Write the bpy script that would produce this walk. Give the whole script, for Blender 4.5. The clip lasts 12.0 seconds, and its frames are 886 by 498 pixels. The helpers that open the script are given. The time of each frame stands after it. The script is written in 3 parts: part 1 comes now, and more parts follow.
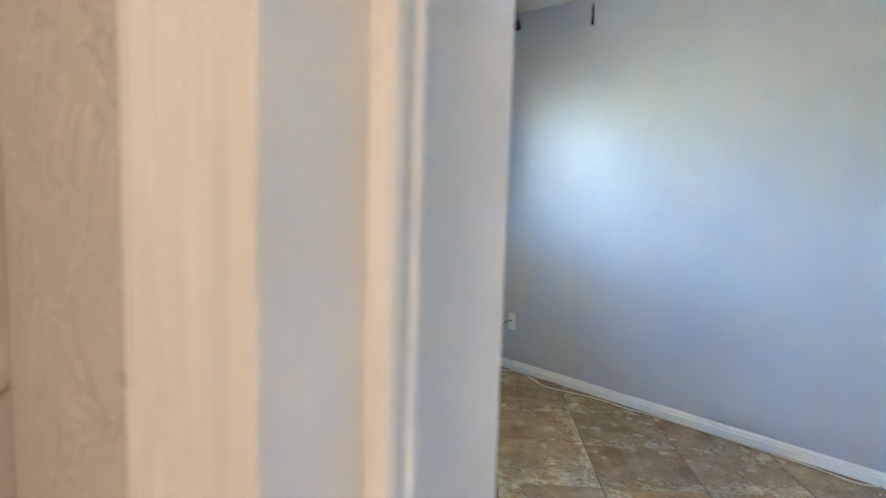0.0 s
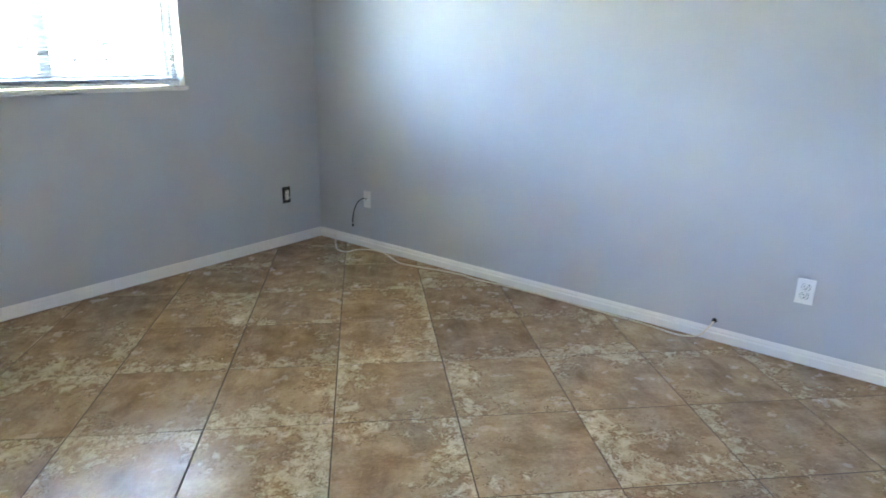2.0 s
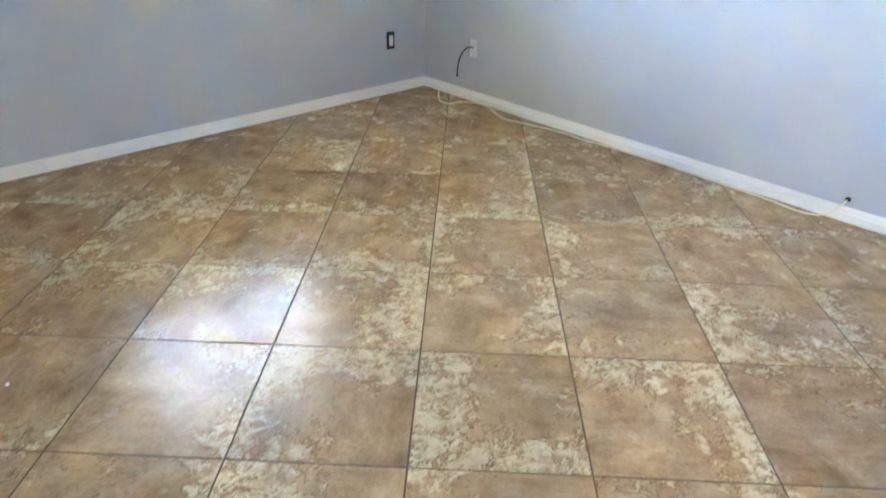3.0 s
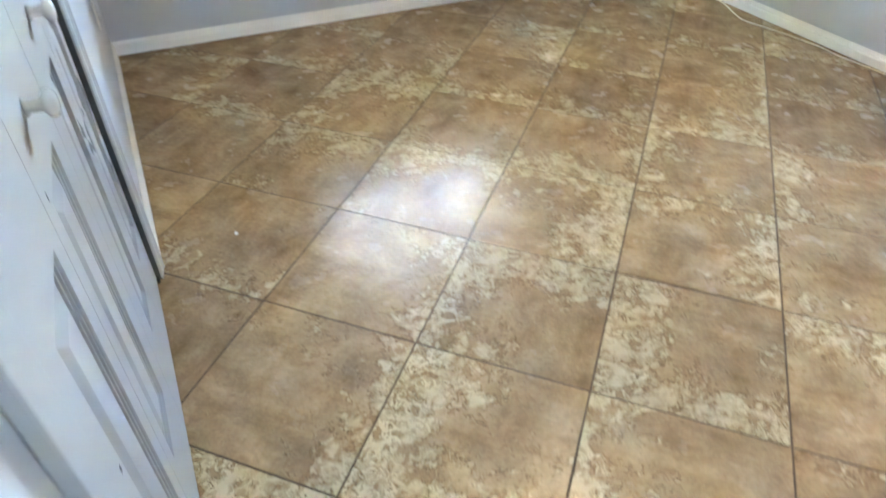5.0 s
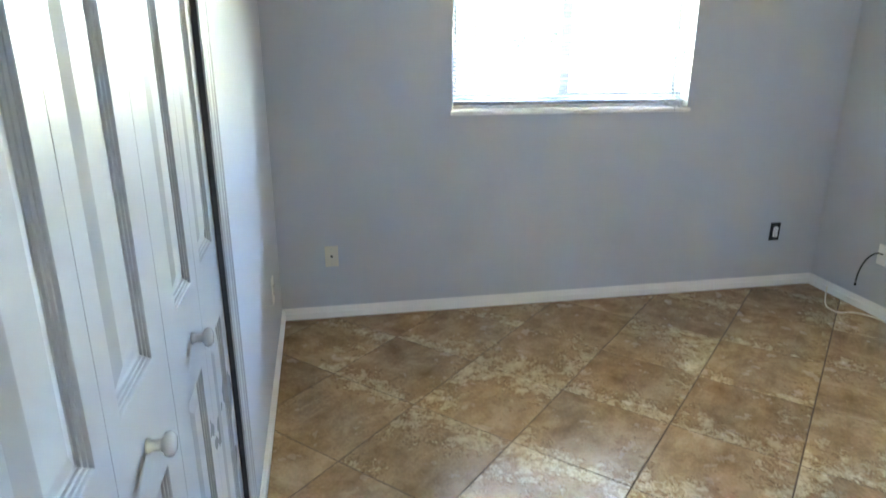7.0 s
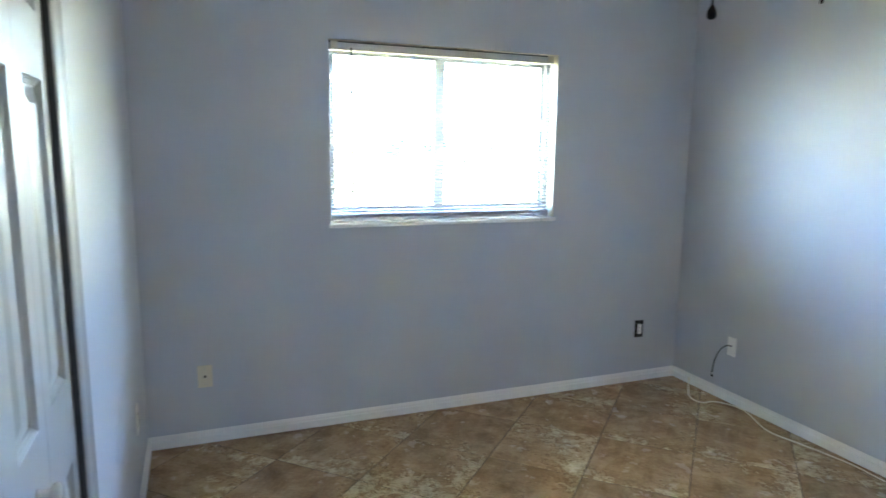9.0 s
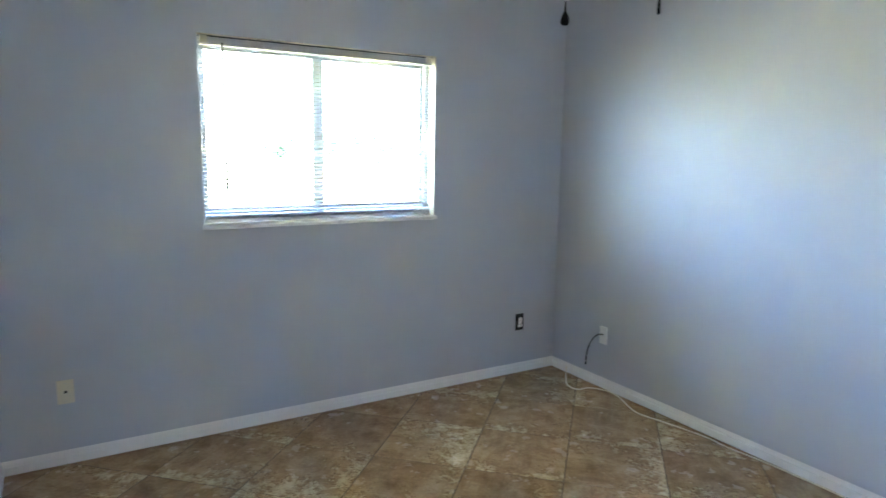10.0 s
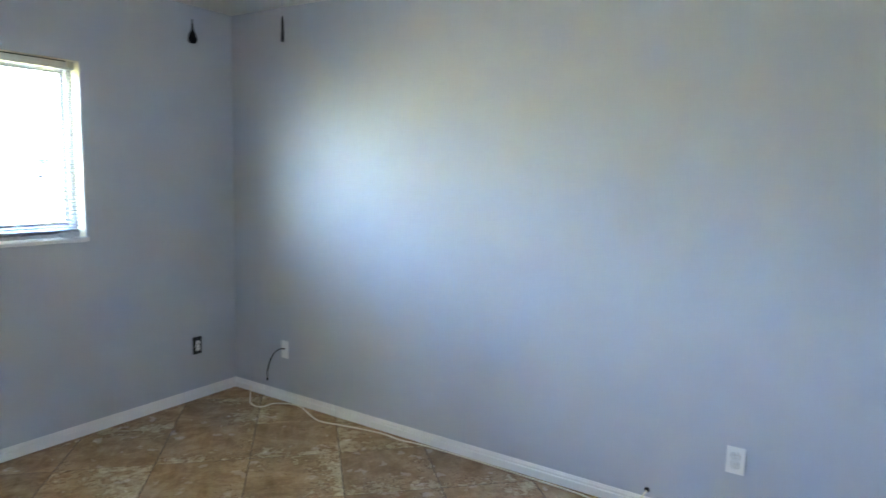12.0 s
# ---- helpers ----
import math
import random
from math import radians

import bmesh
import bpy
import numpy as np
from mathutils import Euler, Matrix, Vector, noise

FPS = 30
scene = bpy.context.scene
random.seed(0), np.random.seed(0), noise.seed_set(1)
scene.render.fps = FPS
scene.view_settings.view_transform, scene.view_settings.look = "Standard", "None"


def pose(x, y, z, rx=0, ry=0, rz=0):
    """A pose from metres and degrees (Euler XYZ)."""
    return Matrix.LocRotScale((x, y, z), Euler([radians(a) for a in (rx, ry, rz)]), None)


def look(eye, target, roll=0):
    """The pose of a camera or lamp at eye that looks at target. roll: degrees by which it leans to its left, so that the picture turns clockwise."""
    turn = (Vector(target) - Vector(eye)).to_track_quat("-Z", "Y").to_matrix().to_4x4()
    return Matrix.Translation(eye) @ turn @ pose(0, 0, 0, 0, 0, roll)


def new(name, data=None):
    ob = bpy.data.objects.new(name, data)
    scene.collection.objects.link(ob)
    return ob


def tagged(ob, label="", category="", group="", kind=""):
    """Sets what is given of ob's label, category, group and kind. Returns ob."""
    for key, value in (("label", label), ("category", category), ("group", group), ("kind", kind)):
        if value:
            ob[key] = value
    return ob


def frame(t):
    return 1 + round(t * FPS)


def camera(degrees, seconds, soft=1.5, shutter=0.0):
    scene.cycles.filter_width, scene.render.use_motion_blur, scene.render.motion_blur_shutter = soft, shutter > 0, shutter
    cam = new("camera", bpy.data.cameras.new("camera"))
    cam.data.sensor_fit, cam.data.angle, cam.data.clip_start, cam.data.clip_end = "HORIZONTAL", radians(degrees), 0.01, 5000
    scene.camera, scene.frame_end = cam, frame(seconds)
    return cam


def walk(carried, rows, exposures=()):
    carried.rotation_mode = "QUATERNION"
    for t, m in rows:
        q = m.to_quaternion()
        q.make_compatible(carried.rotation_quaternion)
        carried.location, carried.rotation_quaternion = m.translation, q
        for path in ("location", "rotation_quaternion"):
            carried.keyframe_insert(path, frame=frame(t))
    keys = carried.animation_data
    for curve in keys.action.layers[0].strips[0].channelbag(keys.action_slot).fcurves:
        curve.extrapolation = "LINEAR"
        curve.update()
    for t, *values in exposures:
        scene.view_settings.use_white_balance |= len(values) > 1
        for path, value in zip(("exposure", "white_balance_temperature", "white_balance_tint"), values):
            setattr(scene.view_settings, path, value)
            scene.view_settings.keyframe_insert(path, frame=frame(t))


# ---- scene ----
cam = camera(69.4, 12.0, shutter=0.5)
PATH = [
    (0, (-2.029, -1.819, 1.327), (-0.688, -0.35, 1.111), 1.8),
    (0.5, (-1.971, -1.845, 1.336), (-0.513, -0.506, 1.051), 1.3),
    (1, (-1.921, -1.901, 1.353), (-0.349, -0.738, 0.932), 1.0),
    (1.5, (-1.838, -1.915, 1.317), (-0.259, -0.811, 0.781), 1.1),
    (2, (-1.724, -1.897, 1.314), (-0.21, -0.731, 0.727), 1.1),
    (2.5, (-1.672, -1.871, 1.291), (-0.306, -0.629, 0.523), 1.0),
    (3, (-1.688, -1.846, 1.267), (-0.498, -0.581, 0.275), 1.2),
    (3.2, (-1.704, -1.843, 1.257), (-0.537, -0.595, 0.218), 1.2),
    (4.8, (-1.755, -1.733, 1.259), (-1.033, -0.4, -0.045), 0.8),
    (5, (-1.738, -1.703, 1.284), (-1.073, -0.329, -0.008), 0.6),
    (5.5, (-1.691, -1.676, 1.34), (-1.158, -0.086, 0.249), 0.4),
    (6, (-1.64, -1.685, 1.382), (-1.298, 0.058, 0.463), 0.0),
    (6.5, (-1.622, -1.674, 1.414), (-1.272, 0.139, 0.645), 0.2),
    (7, (-1.631, -1.673, 1.449), (-1.275, 0.194, 0.829), 0.2),
    (7.2, (-1.639, -1.673, 1.457), (-1.28, 0.213, 0.896), 0.3),
    (8.8, (-1.634, -1.678, 1.489), (-0.978, 0.186, 1.178), 0.6),
    (9, (-1.623, -1.685, 1.5), (-0.903, 0.155, 1.188), 0.7),
    (9.5, (-1.594, -1.695, 1.498), (-0.716, 0.075, 1.189), 0.8),
    (10, (-1.572, -1.728, 1.493), (-0.555, -0.033, 1.188), 0.9),
    (10.5, (-1.551, -1.768, 1.506), (-0.392, -0.164, 1.212), 1.0),
    (11, (-1.515, -1.812, 1.509), (-0.172, -0.355, 1.242), 1.3),
    (11.5, (-1.499, -1.861, 1.502), (0.043, -0.613, 1.251), 1.4),
    (12, (-1.481, -1.887, 1.51), (0.187, -0.81, 1.268), 1.5),
]
# the clip's own automatic exposure and white balance: seconds, stops round one level, kelvin
LEVEL = 6.92
GAIN = [(0, 0.16, 6400), (0.5, 0.18, 6450), (1.0, 0.14, 6450), (1.5, 0.22, 6500), (2.0, 0.32, 6550), (2.5, 0.6, 6750), (3.0, 0.95, 6900), (5.0, 1.03, 7200),
        (5.5, 0.96, 7120), (6.0, 0.85, 7050), (6.5, 0.70, 6850), (7.0, 0.50, 6750), (9.0, 0.18, 6280), (12.0, 0.04, 6300)]
walk(cam, [(t, look(eye, target, roll)) for t, eye, target, roll in PATH], [(t, LEVEL + g, kelvin, 10) for t, g, kelvin in GAIN])

# ---- world, sun, exposure ----
world = bpy.data.worlds.new("sky")
scene.world = world
world.use_nodes = True
wn = world.node_tree
bg = wn.nodes["Background"]
sky = wn.nodes.new("ShaderNodeTexSky")
sky.sky_type = "NISHITA"
sky.sun_disc = False
sky.air_density = 0.75
sky.dust_density = 0.0
sky.sun_elevation = radians(48)
sky.sun_rotation = radians(104)
wn.links.new(sky.outputs[0], bg.inputs[0])
bg.inputs[1].default_value = 0.10

sun_data = bpy.data.lights.new("sun", "SUN")
sun_data.energy = 5.0
sun_data.angle = radians(0.5)
sun_data.color = (1.0, 0.96, 0.90)
sun = new("sun", sun_data)
# the sun stands high beside the house, so that no beam enters the window
sun.matrix_world = look((-29.1, -7.26, 33.3), (0, 0, 0))

# an opening for the sky's light, in the window: it gives no light of its own, and only makes the sky's light even
gap_data = bpy.data.lights.new("window_opening", "AREA")
gap_data.shape = "RECTANGLE"
gap_data.size, gap_data.size_y = 1.32, 0.914
gap_data.cycles.is_portal = True
new("window_opening", gap_data).matrix_world = look((-0.29, 1.80, 1.569), (-0.29, 0.0, 1.569))


# ---- dimensions of the room ----
XR, YW, XL, YB, ZC = 1.343, 1.607, -1.885, -2.45, 2.465
TILE = 0.462
WX0, WX1, WZ0, WZ1 = -0.964, 0.364, 1.105, 2.032      # window opening
CY0, CY1, CZ = -1.312, -0.108, 2.03                  # closet opening
HN = -1.075                                         # end of the hall
DY0, DY1, DZ = -2.40, -1.636, 2.04                  # doorway


# ---- materials ----
def mat(name, base, rough=0.5, metal=0.0, spec=0.5):
    m = bpy.data.materials.new(name)
    m.use_nodes = True
    b = m.node_tree.nodes["Principled BSDF"]
    b.inputs["Base Color"].default_value = (*base, 1)
    b.inputs["Roughness"].default_value = rough
    b.inputs["Metallic"].default_value = metal
    b.inputs["Specular IOR Level"].default_value = spec
    return m


def node(m, kind, **values):
    n = m.node_tree.nodes.new(kind)
    for key, value in values.items():
        n.inputs[key].default_value = value
    return n


def link(m, a, b):
    m.node_tree.links.new(a, b)


def bsdf(m):
    return m.node_tree.nodes["Principled BSDF"]


def ramp(m, source, stops):
    r = m.node_tree.nodes.new("ShaderNodeValToRGB")
    e = r.color_ramp.elements
    e[0].position, e[0].color = stops[0][0], (*stops[0][1], 1)
    e[1].position, e[1].color = stops[-1][0], (*stops[-1][1], 1)
    for p, c in stops[1:-1]:
        k = e.new(p)
        k.color = (*c, 1)
    link(m, source, r.inputs[0])
    return r.outputs[0]


def grey(v):
    return (v, v, v)


def maths(m, op, a, b=None):
    n = m.node_tree.nodes.new("ShaderNodeMath")
    n.operation = op
    for i, v in enumerate((a, b)):
        if v is None:
            continue
        if isinstance(v, (int, float)):
            n.inputs[i].default_value = v
        else:
            link(m, v, n.inputs[i])
    return n.outputs[0]


def mix(m, factor, a, b, blend="MIX"):
    n = m.node_tree.nodes.new("ShaderNodeMix")
    n.data_type = "RGBA"
    n.blend_type = blend
    for i, v in ((0, factor), (6, a), (7, b)):
        if isinstance(v, (int, float)):
            n.inputs[i].default_value = v
        elif isinstance(v, tuple):
            n.inputs[i].default_value = (*v, 1)
        else:
            link(m, v, n.inputs[i])
    return n.outputs[2]


def bump(m, height, strength, distance):
    b = node(m, "ShaderNodeBump", Strength=strength, Distance=distance)
    link(m, height, b.inputs["Height"])
    link(m, b.outputs[0], bsdf(m).inputs["Normal"])


def noise_of(m, scale, detail=4.0, rough=0.55, vector=None, distortion=0.0):
    n = node(m, "ShaderNodeTexNoise", Scale=scale, Detail=detail, Roughness=rough, Distortion=distortion)
    if vector is not None:
        link(m, vector, n.inputs["Vector"])
    return n.outputs[0]


def position(m):
    return m.node_tree.nodes.new("ShaderNodeNewGeometry").outputs["Position"]


def wall_paint(name, base, rough, peel, knock=0.0):
    m = mat(name, base, rough, spec=0.35)
    p = position(m)
    stain = noise_of(m, 1.3, 3, vector=p)
    dark = tuple(c * 0.94 for c in base)
    light = tuple(min(1, c * 1.04) for c in base)
    link(m, ramp(m, stain, [(0.3, dark), (0.7, light)]), bsdf(m).inputs["Base Color"])
    fine = noise_of(m, 190, 2, vector=p)
    mid = noise_of(m, 60, 3, vector=p)
    h = maths(m, "ADD", maths(m, "MULTIPLY", fine, 0.5), mid)
    if knock:
        slab = ramp(m, noise_of(m, 11, 3, 0.5, p, 0.5), [(0.48, grey(0)), (0.58, grey(1))])
        h = maths(m, "ADD", maths(m, "MULTIPLY", slab, knock), h)
    bump(m, h, peel, 0.002)
    r = ramp(m, stain, [(0.3, grey(rough - 0.05)), (0.7, grey(rough + 0.06))])
    link(m, r, bsdf(m).inputs["Roughness"])
    return m


def gloss_paint(name, base, rough, streak=0.25):
    m = mat(name, base, rough, spec=0.5)
    p = position(m)
    n = noise_of(m, 2.2, 4, vector=p)
    link(m, ramp(m, n, [(0.3, tuple(c * 0.95 for c in base)), (0.7, base)]), bsdf(m).inputs["Base Color"])
    mp = node(m, "ShaderNodeMapping")
    mp.inputs["Scale"].default_value = (160, 160, 9)
    link(m, p, mp.inputs[0])
    bump(m, noise_of(m, 1.0, 3, vector=mp.outputs[0]), streak, 0.0006)
    return m


M_WALL = wall_paint("blue grey wall paint", (0.52, 0.545, 0.592), 0.42, 0.10)
M_HALL = wall_paint("beige knockdown plaster", (0.56, 0.515, 0.46), 0.6, 0.4, 4.0)
M_CEIL = wall_paint("ceiling paint", (0.82, 0.80, 0.76), 0.8, 0.4, 0.8)
M_TRIM = gloss_paint("white trim enamel", (0.86, 0.85, 0.83), 0.28)


def shaded_door_paint():
    """Semi-gloss white enamel, its base darkened to stand in for weaker window light, over pressed wood grain, whose
    long ridges show in the shine.
    """
    m = mat("shade-darkened white door enamel", (0.38, 0.385, 0.39), 0.3, spec=0.25)
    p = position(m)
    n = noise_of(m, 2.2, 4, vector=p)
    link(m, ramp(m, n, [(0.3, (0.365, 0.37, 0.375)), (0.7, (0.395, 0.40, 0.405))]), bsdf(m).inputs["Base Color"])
    fine = node(m, "ShaderNodeMapping")
    fine.inputs["Scale"].default_value = (150, 150, 5)
    link(m, p, fine.inputs[0])
    bump(m, noise_of(m, 1.0, 2, vector=fine.outputs[0]), 0.1, 0.0003)
    link(m, ramp(m, n, [(0.3, grey(0.27)), (0.7, grey(0.33))]), bsdf(m).inputs["Roughness"])
    return m


M_DOOR_SHADED = shaded_door_paint()
M_CREAM = gloss_paint("cream jamb enamel", (0.78, 0.73, 0.67), 0.30)
M_LINING = gloss_paint("yellowed cream paint", (0.80, 0.74, 0.56), 0.4)
M_DARK = mat("dark gap", (0.012, 0.012, 0.012), 0.8)
# dark grey for the outlet yoke, and for shade painted into narrow gaps
M_GAP_YOKE = mat("dark grey gap shade and yoke", (0.045, 0.047, 0.05), 0.7)
M_ALU = gloss_paint("white window aluminium", (0.45, 0.47, 0.51), 0.42, 0.05)
M_SMOKE = mat("smoky acrylic", (0.05, 0.05, 0.055), 0.15)
M_STEEL = mat("steel", (0.55, 0.55, 0.56), 0.32, 1.0)
M_PLASTIC = mat("white plastic", (0.88, 0.88, 0.86), 0.32)
M_IVORY = mat("ivory plastic", (0.70, 0.65, 0.52), 0.36)
M_BLACK = mat("black rubber", (0.003, 0.003, 0.0035), 0.8, spec=0.03)
M_CABLE = mat("cream cable", (0.80, 0.72, 0.55), 0.45)
M_CORD = mat("white cord", (0.78, 0.78, 0.76), 0.7)
M_PORC = mat("white porcelain", (0.58, 0.57, 0.555), 0.14)
M_SCUFF = mat("grey scuff", (0.12, 0.12, 0.13), 0.7)
M_BLOB = mat("dust crumb", (0.72, 0.70, 0.65), 0.8)


def slat_material():
    m = mat("blind vinyl", (0.58, 0.585, 0.59), 0.5)
    t = m.node_tree.nodes.new("ShaderNodeBsdfTranslucent")
    t.inputs[0].default_value = (0.8, 0.8, 0.78, 1)
    x = node(m, "ShaderNodeMixShader", Fac=0.09)
    link(m, bsdf(m).outputs[0], x.inputs[1])
    link(m, t.outputs[0], x.inputs[2])
    link(m, x.outputs[0], m.node_tree.nodes["Material Output"].inputs[0])
    return m


M_SLAT = slat_material()


def glass_material(name):
    m = bpy.data.materials.new(name)
    m.use_nodes = True
    b = bsdf(m)
    b.inputs["Base Color"].default_value = (0.96, 0.98, 0.98, 1)
    b.inputs["Roughness"].default_value = 0.0
    b.inputs["IOR"].default_value = 1.1
    b.inputs["Transmission Weight"].default_value = 1.0
    return m


M_GLASS = glass_material("window glass")


def marble_material():
    m = mat("white marble sill", (0.7, 0.69, 0.66), 0.3)
    p = position(m)
    v = noise_of(m, 9, 6, 0.6, p, 1.6)
    link(m, ramp(m, v, [(0.34, (0.74, 0.73, 0.71)), (0.5, (0.83, 0.82, 0.80)), (0.7, (0.87, 0.86, 0.84))]), bsdf(m).inputs["Base Color"])
    bump(m, noise_of(m, 70, 3, vector=p), 0.3, 0.002)
    return m


M_MARBLE = marble_material()


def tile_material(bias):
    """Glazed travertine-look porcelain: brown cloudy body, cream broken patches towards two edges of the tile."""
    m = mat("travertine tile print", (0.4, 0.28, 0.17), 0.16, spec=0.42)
    tc = m.node_tree.nodes.new("ShaderNodeTexCoord")
    oi = m.node_tree.nodes.new("ShaderNodeObjectInfo")
    rnd = oi.outputs["Random"]
    shift = m.node_tree.nodes.new("ShaderNodeVectorMath")
    shift.operation = "ADD"
    cmb = m.node_tree.nodes.new("ShaderNodeCombineXYZ")
    link(m, maths(m, "MULTIPLY", rnd, 37.0), cmb.inputs[0])
    link(m, maths(m, "MULTIPLY", rnd, 91.0), cmb.inputs[1])
    link(m, tc.outputs["Object"], shift.inputs[0])
    link(m, cmb.outputs[0], shift.inputs[1])
    v = shift.outputs[0]
    sep = m.node_tree.nodes.new("ShaderNodeSeparateXYZ")
    link(m, tc.outputs["Object"], sep.inputs[0])
    # cloudy brown body, brushed a little along the tile
    cloud = noise_of(m, 6.5, 6, 0.62, v, 0.4)
    brushed = node(m, "ShaderNodeMapping")
    brushed.inputs["Scale"].default_value = (5.0, 22.0, 1.0)
    link(m, v, brushed.inputs[0])
    cloud = maths(m, "ADD", maths(m, "MULTIPLY", cloud, 0.75), maths(m, "MULTIPLY", noise_of(m, 1.0, 4, 0.6, brushed.outputs[0], 0.3), 0.25))
    body = ramp(m, cloud, [(0.32, (0.222, 0.142, 0.080)), (0.44, (0.320, 0.214, 0.126)), (0.54, (0.405, 0.285, 0.175)), (0.68, (0.52, 0.395, 0.262))])
    grain = ramp(m, noise_of(m, 75, 4, 0.7, v), [(0.3, grey(0.84)), (0.7, grey(1.12))])
    body = mix(m, 1.0, body, grain, "MULTIPLY")
    # cream zone towards one side and one end of each tile, with a broken border
    edge = maths(m, "MAXIMUM", maths(m, "MULTIPLY", sep.outputs[0], 2.2), maths(m, "MULTIPLY", sep.outputs[1], 1.3))
    broad = noise_of(m, 6.0, 3, 0.5, v, 0.3)
    chip = noise_of(m, 24, 6, 0.66, v, 0.7)
    field = maths(m, "ADD", maths(m, "ADD", maths(m, "MULTIPLY", edge, 0.62), maths(m, "MULTIPLY", broad, 0.62)), maths(m, "MULTIPLY", chip, 0.78))
    field = maths(m, "ADD", field, maths(m, "MULTIPLY", maths(m, "SUBTRACT", maths(m, "FRACT", maths(m, "MULTIPLY", rnd, 7.31)), 0.5), 0.10))
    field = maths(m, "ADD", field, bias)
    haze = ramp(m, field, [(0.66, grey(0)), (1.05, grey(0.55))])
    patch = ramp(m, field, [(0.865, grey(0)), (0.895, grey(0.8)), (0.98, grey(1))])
    cream = ramp(m, noise_of(m, 11, 5, 0.65, v), [(0.3, (0.52, 0.42, 0.28)), (0.7, (0.68, 0.60, 0.43))])
    colour = mix(m, haze, body, (0.56, 0.44, 0.29))
    colour = mix(m, maths(m, "MULTIPLY", patch, 0.88), colour, cream)
    # small pale and dark pits scattered over the body
    pits = noise_of(m, 48, 5, 0.7, v, 1.2)
    colour = mix(m, ramp(m, pits, [(0.60, grey(0)), (0.68, grey(0.28))]), colour, (0.60, 0.49, 0.33))
    colour = mix(m, ramp(m, pits, [(0.32, grey(0.35)), (0.40, grey(0))]), colour, (0.19, 0.118, 0.064))
    # curling crevices along the border of the cream zone, darker on one lip
    curl = noise_of(m, 40, 4, 0.6, v, 1.5)
    ridge = maths(m, "ABSOLUTE", maths(m, "SUBTRACT", curl, 0.5))
    crack = ramp(m, ridge, [(0.010, grey(1)), (0.036, grey(0))])
    zone = ramp(m, field, [(0.76, grey(0)), (0.84, grey(1)), (1.02, grey(0.9)), (1.22, grey(0.2))])
    clump = ramp(m, noise_of(m, 15, 4, 0.6, v, 0.5), [(0.38, grey(0)), (0.50, grey(1))])
    scar = maths(m, "MULTIPLY", maths(m, "MULTIPLY", crack, zone), clump)
    stain = maths(m, "MULTIPLY", maths(m, "MULTIPLY", zone, clump), ramp(m, curl, [(0.47, grey(0)), (0.52, grey(0.85))]))
    colour = mix(m, stain, colour, (0.30, 0.19, 0.105))
    colour = mix(m, maths(m, "MULTIPLY", scar, 0.9), colour, (0.135, 0.082, 0.045))
    tone = ramp(m, rnd, [(0.0, (0.84, 0.80, 0.75)), (0.5, (0.99, 0.96, 0.90)), (1.0, (1.10, 1.07, 0.99))])
    colour = mix(m, 1.0, colour, tone, "MULTIPLY")
    link(m, colour, bsdf(m).inputs["Base Color"])
    wet = noise_of(m, 9, 4, 0.6, v)
    link(m, ramp(m, wet, [(0.3, grey(0.20)), (0.7, grey(0.29))]), bsdf(m).inputs["Roughness"])
    wave = noise_of(m, 7, 2, 0.5, v)
    bump(m, maths(m, "ADD", maths(m, "MULTIPLY", scar, -0.25), wave), 0.12, 0.004)
    return m


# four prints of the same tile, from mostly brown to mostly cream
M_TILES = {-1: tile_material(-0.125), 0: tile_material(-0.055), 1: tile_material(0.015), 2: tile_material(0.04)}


def grout_material():
    m = mat("brown grout", (0.10, 0.062, 0.036), 0.85)
    p = position(m)
    link(m, ramp(m, noise_of(m, 30, 4, vector=p), [(0.3, (0.075, 0.047, 0.028)), (0.7, (0.135, 0.088, 0.052))]), bsdf(m).inputs["Base Color"])
    bump(m, noise_of(m, 300, 2, vector=p), 0.4, 0.001)
    return m


M_GROUT = grout_material()


def outdoor(name, a, b, scale, rough=0.9):
    m = mat(name, a, rough)
    link(m, ramp(m, noise_of(m, scale, 5, vector=position(m)), [(0.3, a), (0.7, b)]), bsdf(m).inputs["Base Color"])
    return m


M_GRASS = outdoor("dry lawn", (0.165, 0.165, 0.068), (0.26, 0.25, 0.115), 3)
M_ASPHALT = outdoor("pale asphalt", (0.16, 0.16, 0.155), (0.22, 0.22, 0.21), 5)
M_CONC = outdoor("concrete", (0.42, 0.41, 0.38), (0.52, 0.50, 0.47), 4)
M_ROOF = outdoor("grey shingles", (0.13, 0.12, 0.11), (0.2, 0.19, 0.17), 6)
M_BARK = outdoor("bark", (0.10, 0.07, 0.05), (0.18, 0.13, 0.09), 12)
M_LEAF = outdoor("leaves", (0.022, 0.055, 0.028), (0.045, 0.09, 0.045), 4, 0.6)
M_CAR = mat("silver car paint", (0.42, 0.44, 0.46), 0.25, 0.6)
M_CARGLASS = mat("dark car glass", (0.015, 0.018, 0.02), 0.05)
M_TYRE = mat("tyre rubber", (0.02, 0.02, 0.02), 0.8)


# ---- mesh helpers ----
def mesh_of(bm, material, name="mesh", smooth=False):
    bmesh.ops.recalc_face_normals(bm, faces=bm.faces[:])
    me = bpy.data.meshes.new(name)
    bm.to_mesh(me)
    bm.free()
    me.materials.append(material)
    if smooth:
        for f in me.polygons:
            f.use_smooth = True
    return me


def part(name, bm, material, parent=None, label="", smooth=False):
    """Links a bmesh as one mesh object under a thing or a part."""
    ob = new(name, mesh_of(bm, material, name, smooth))
    if parent is not None:
        ob.parent = parent
    return tagged(ob, label)


def thing(name, at, label, category, group="", kind=""):
    ob = new(name)
    ob.empty_display_size = 0.1
    ob.matrix_basis = at if isinstance(at, Matrix) else Matrix.Translation(at)
    return tagged(ob, label, category, group, kind)


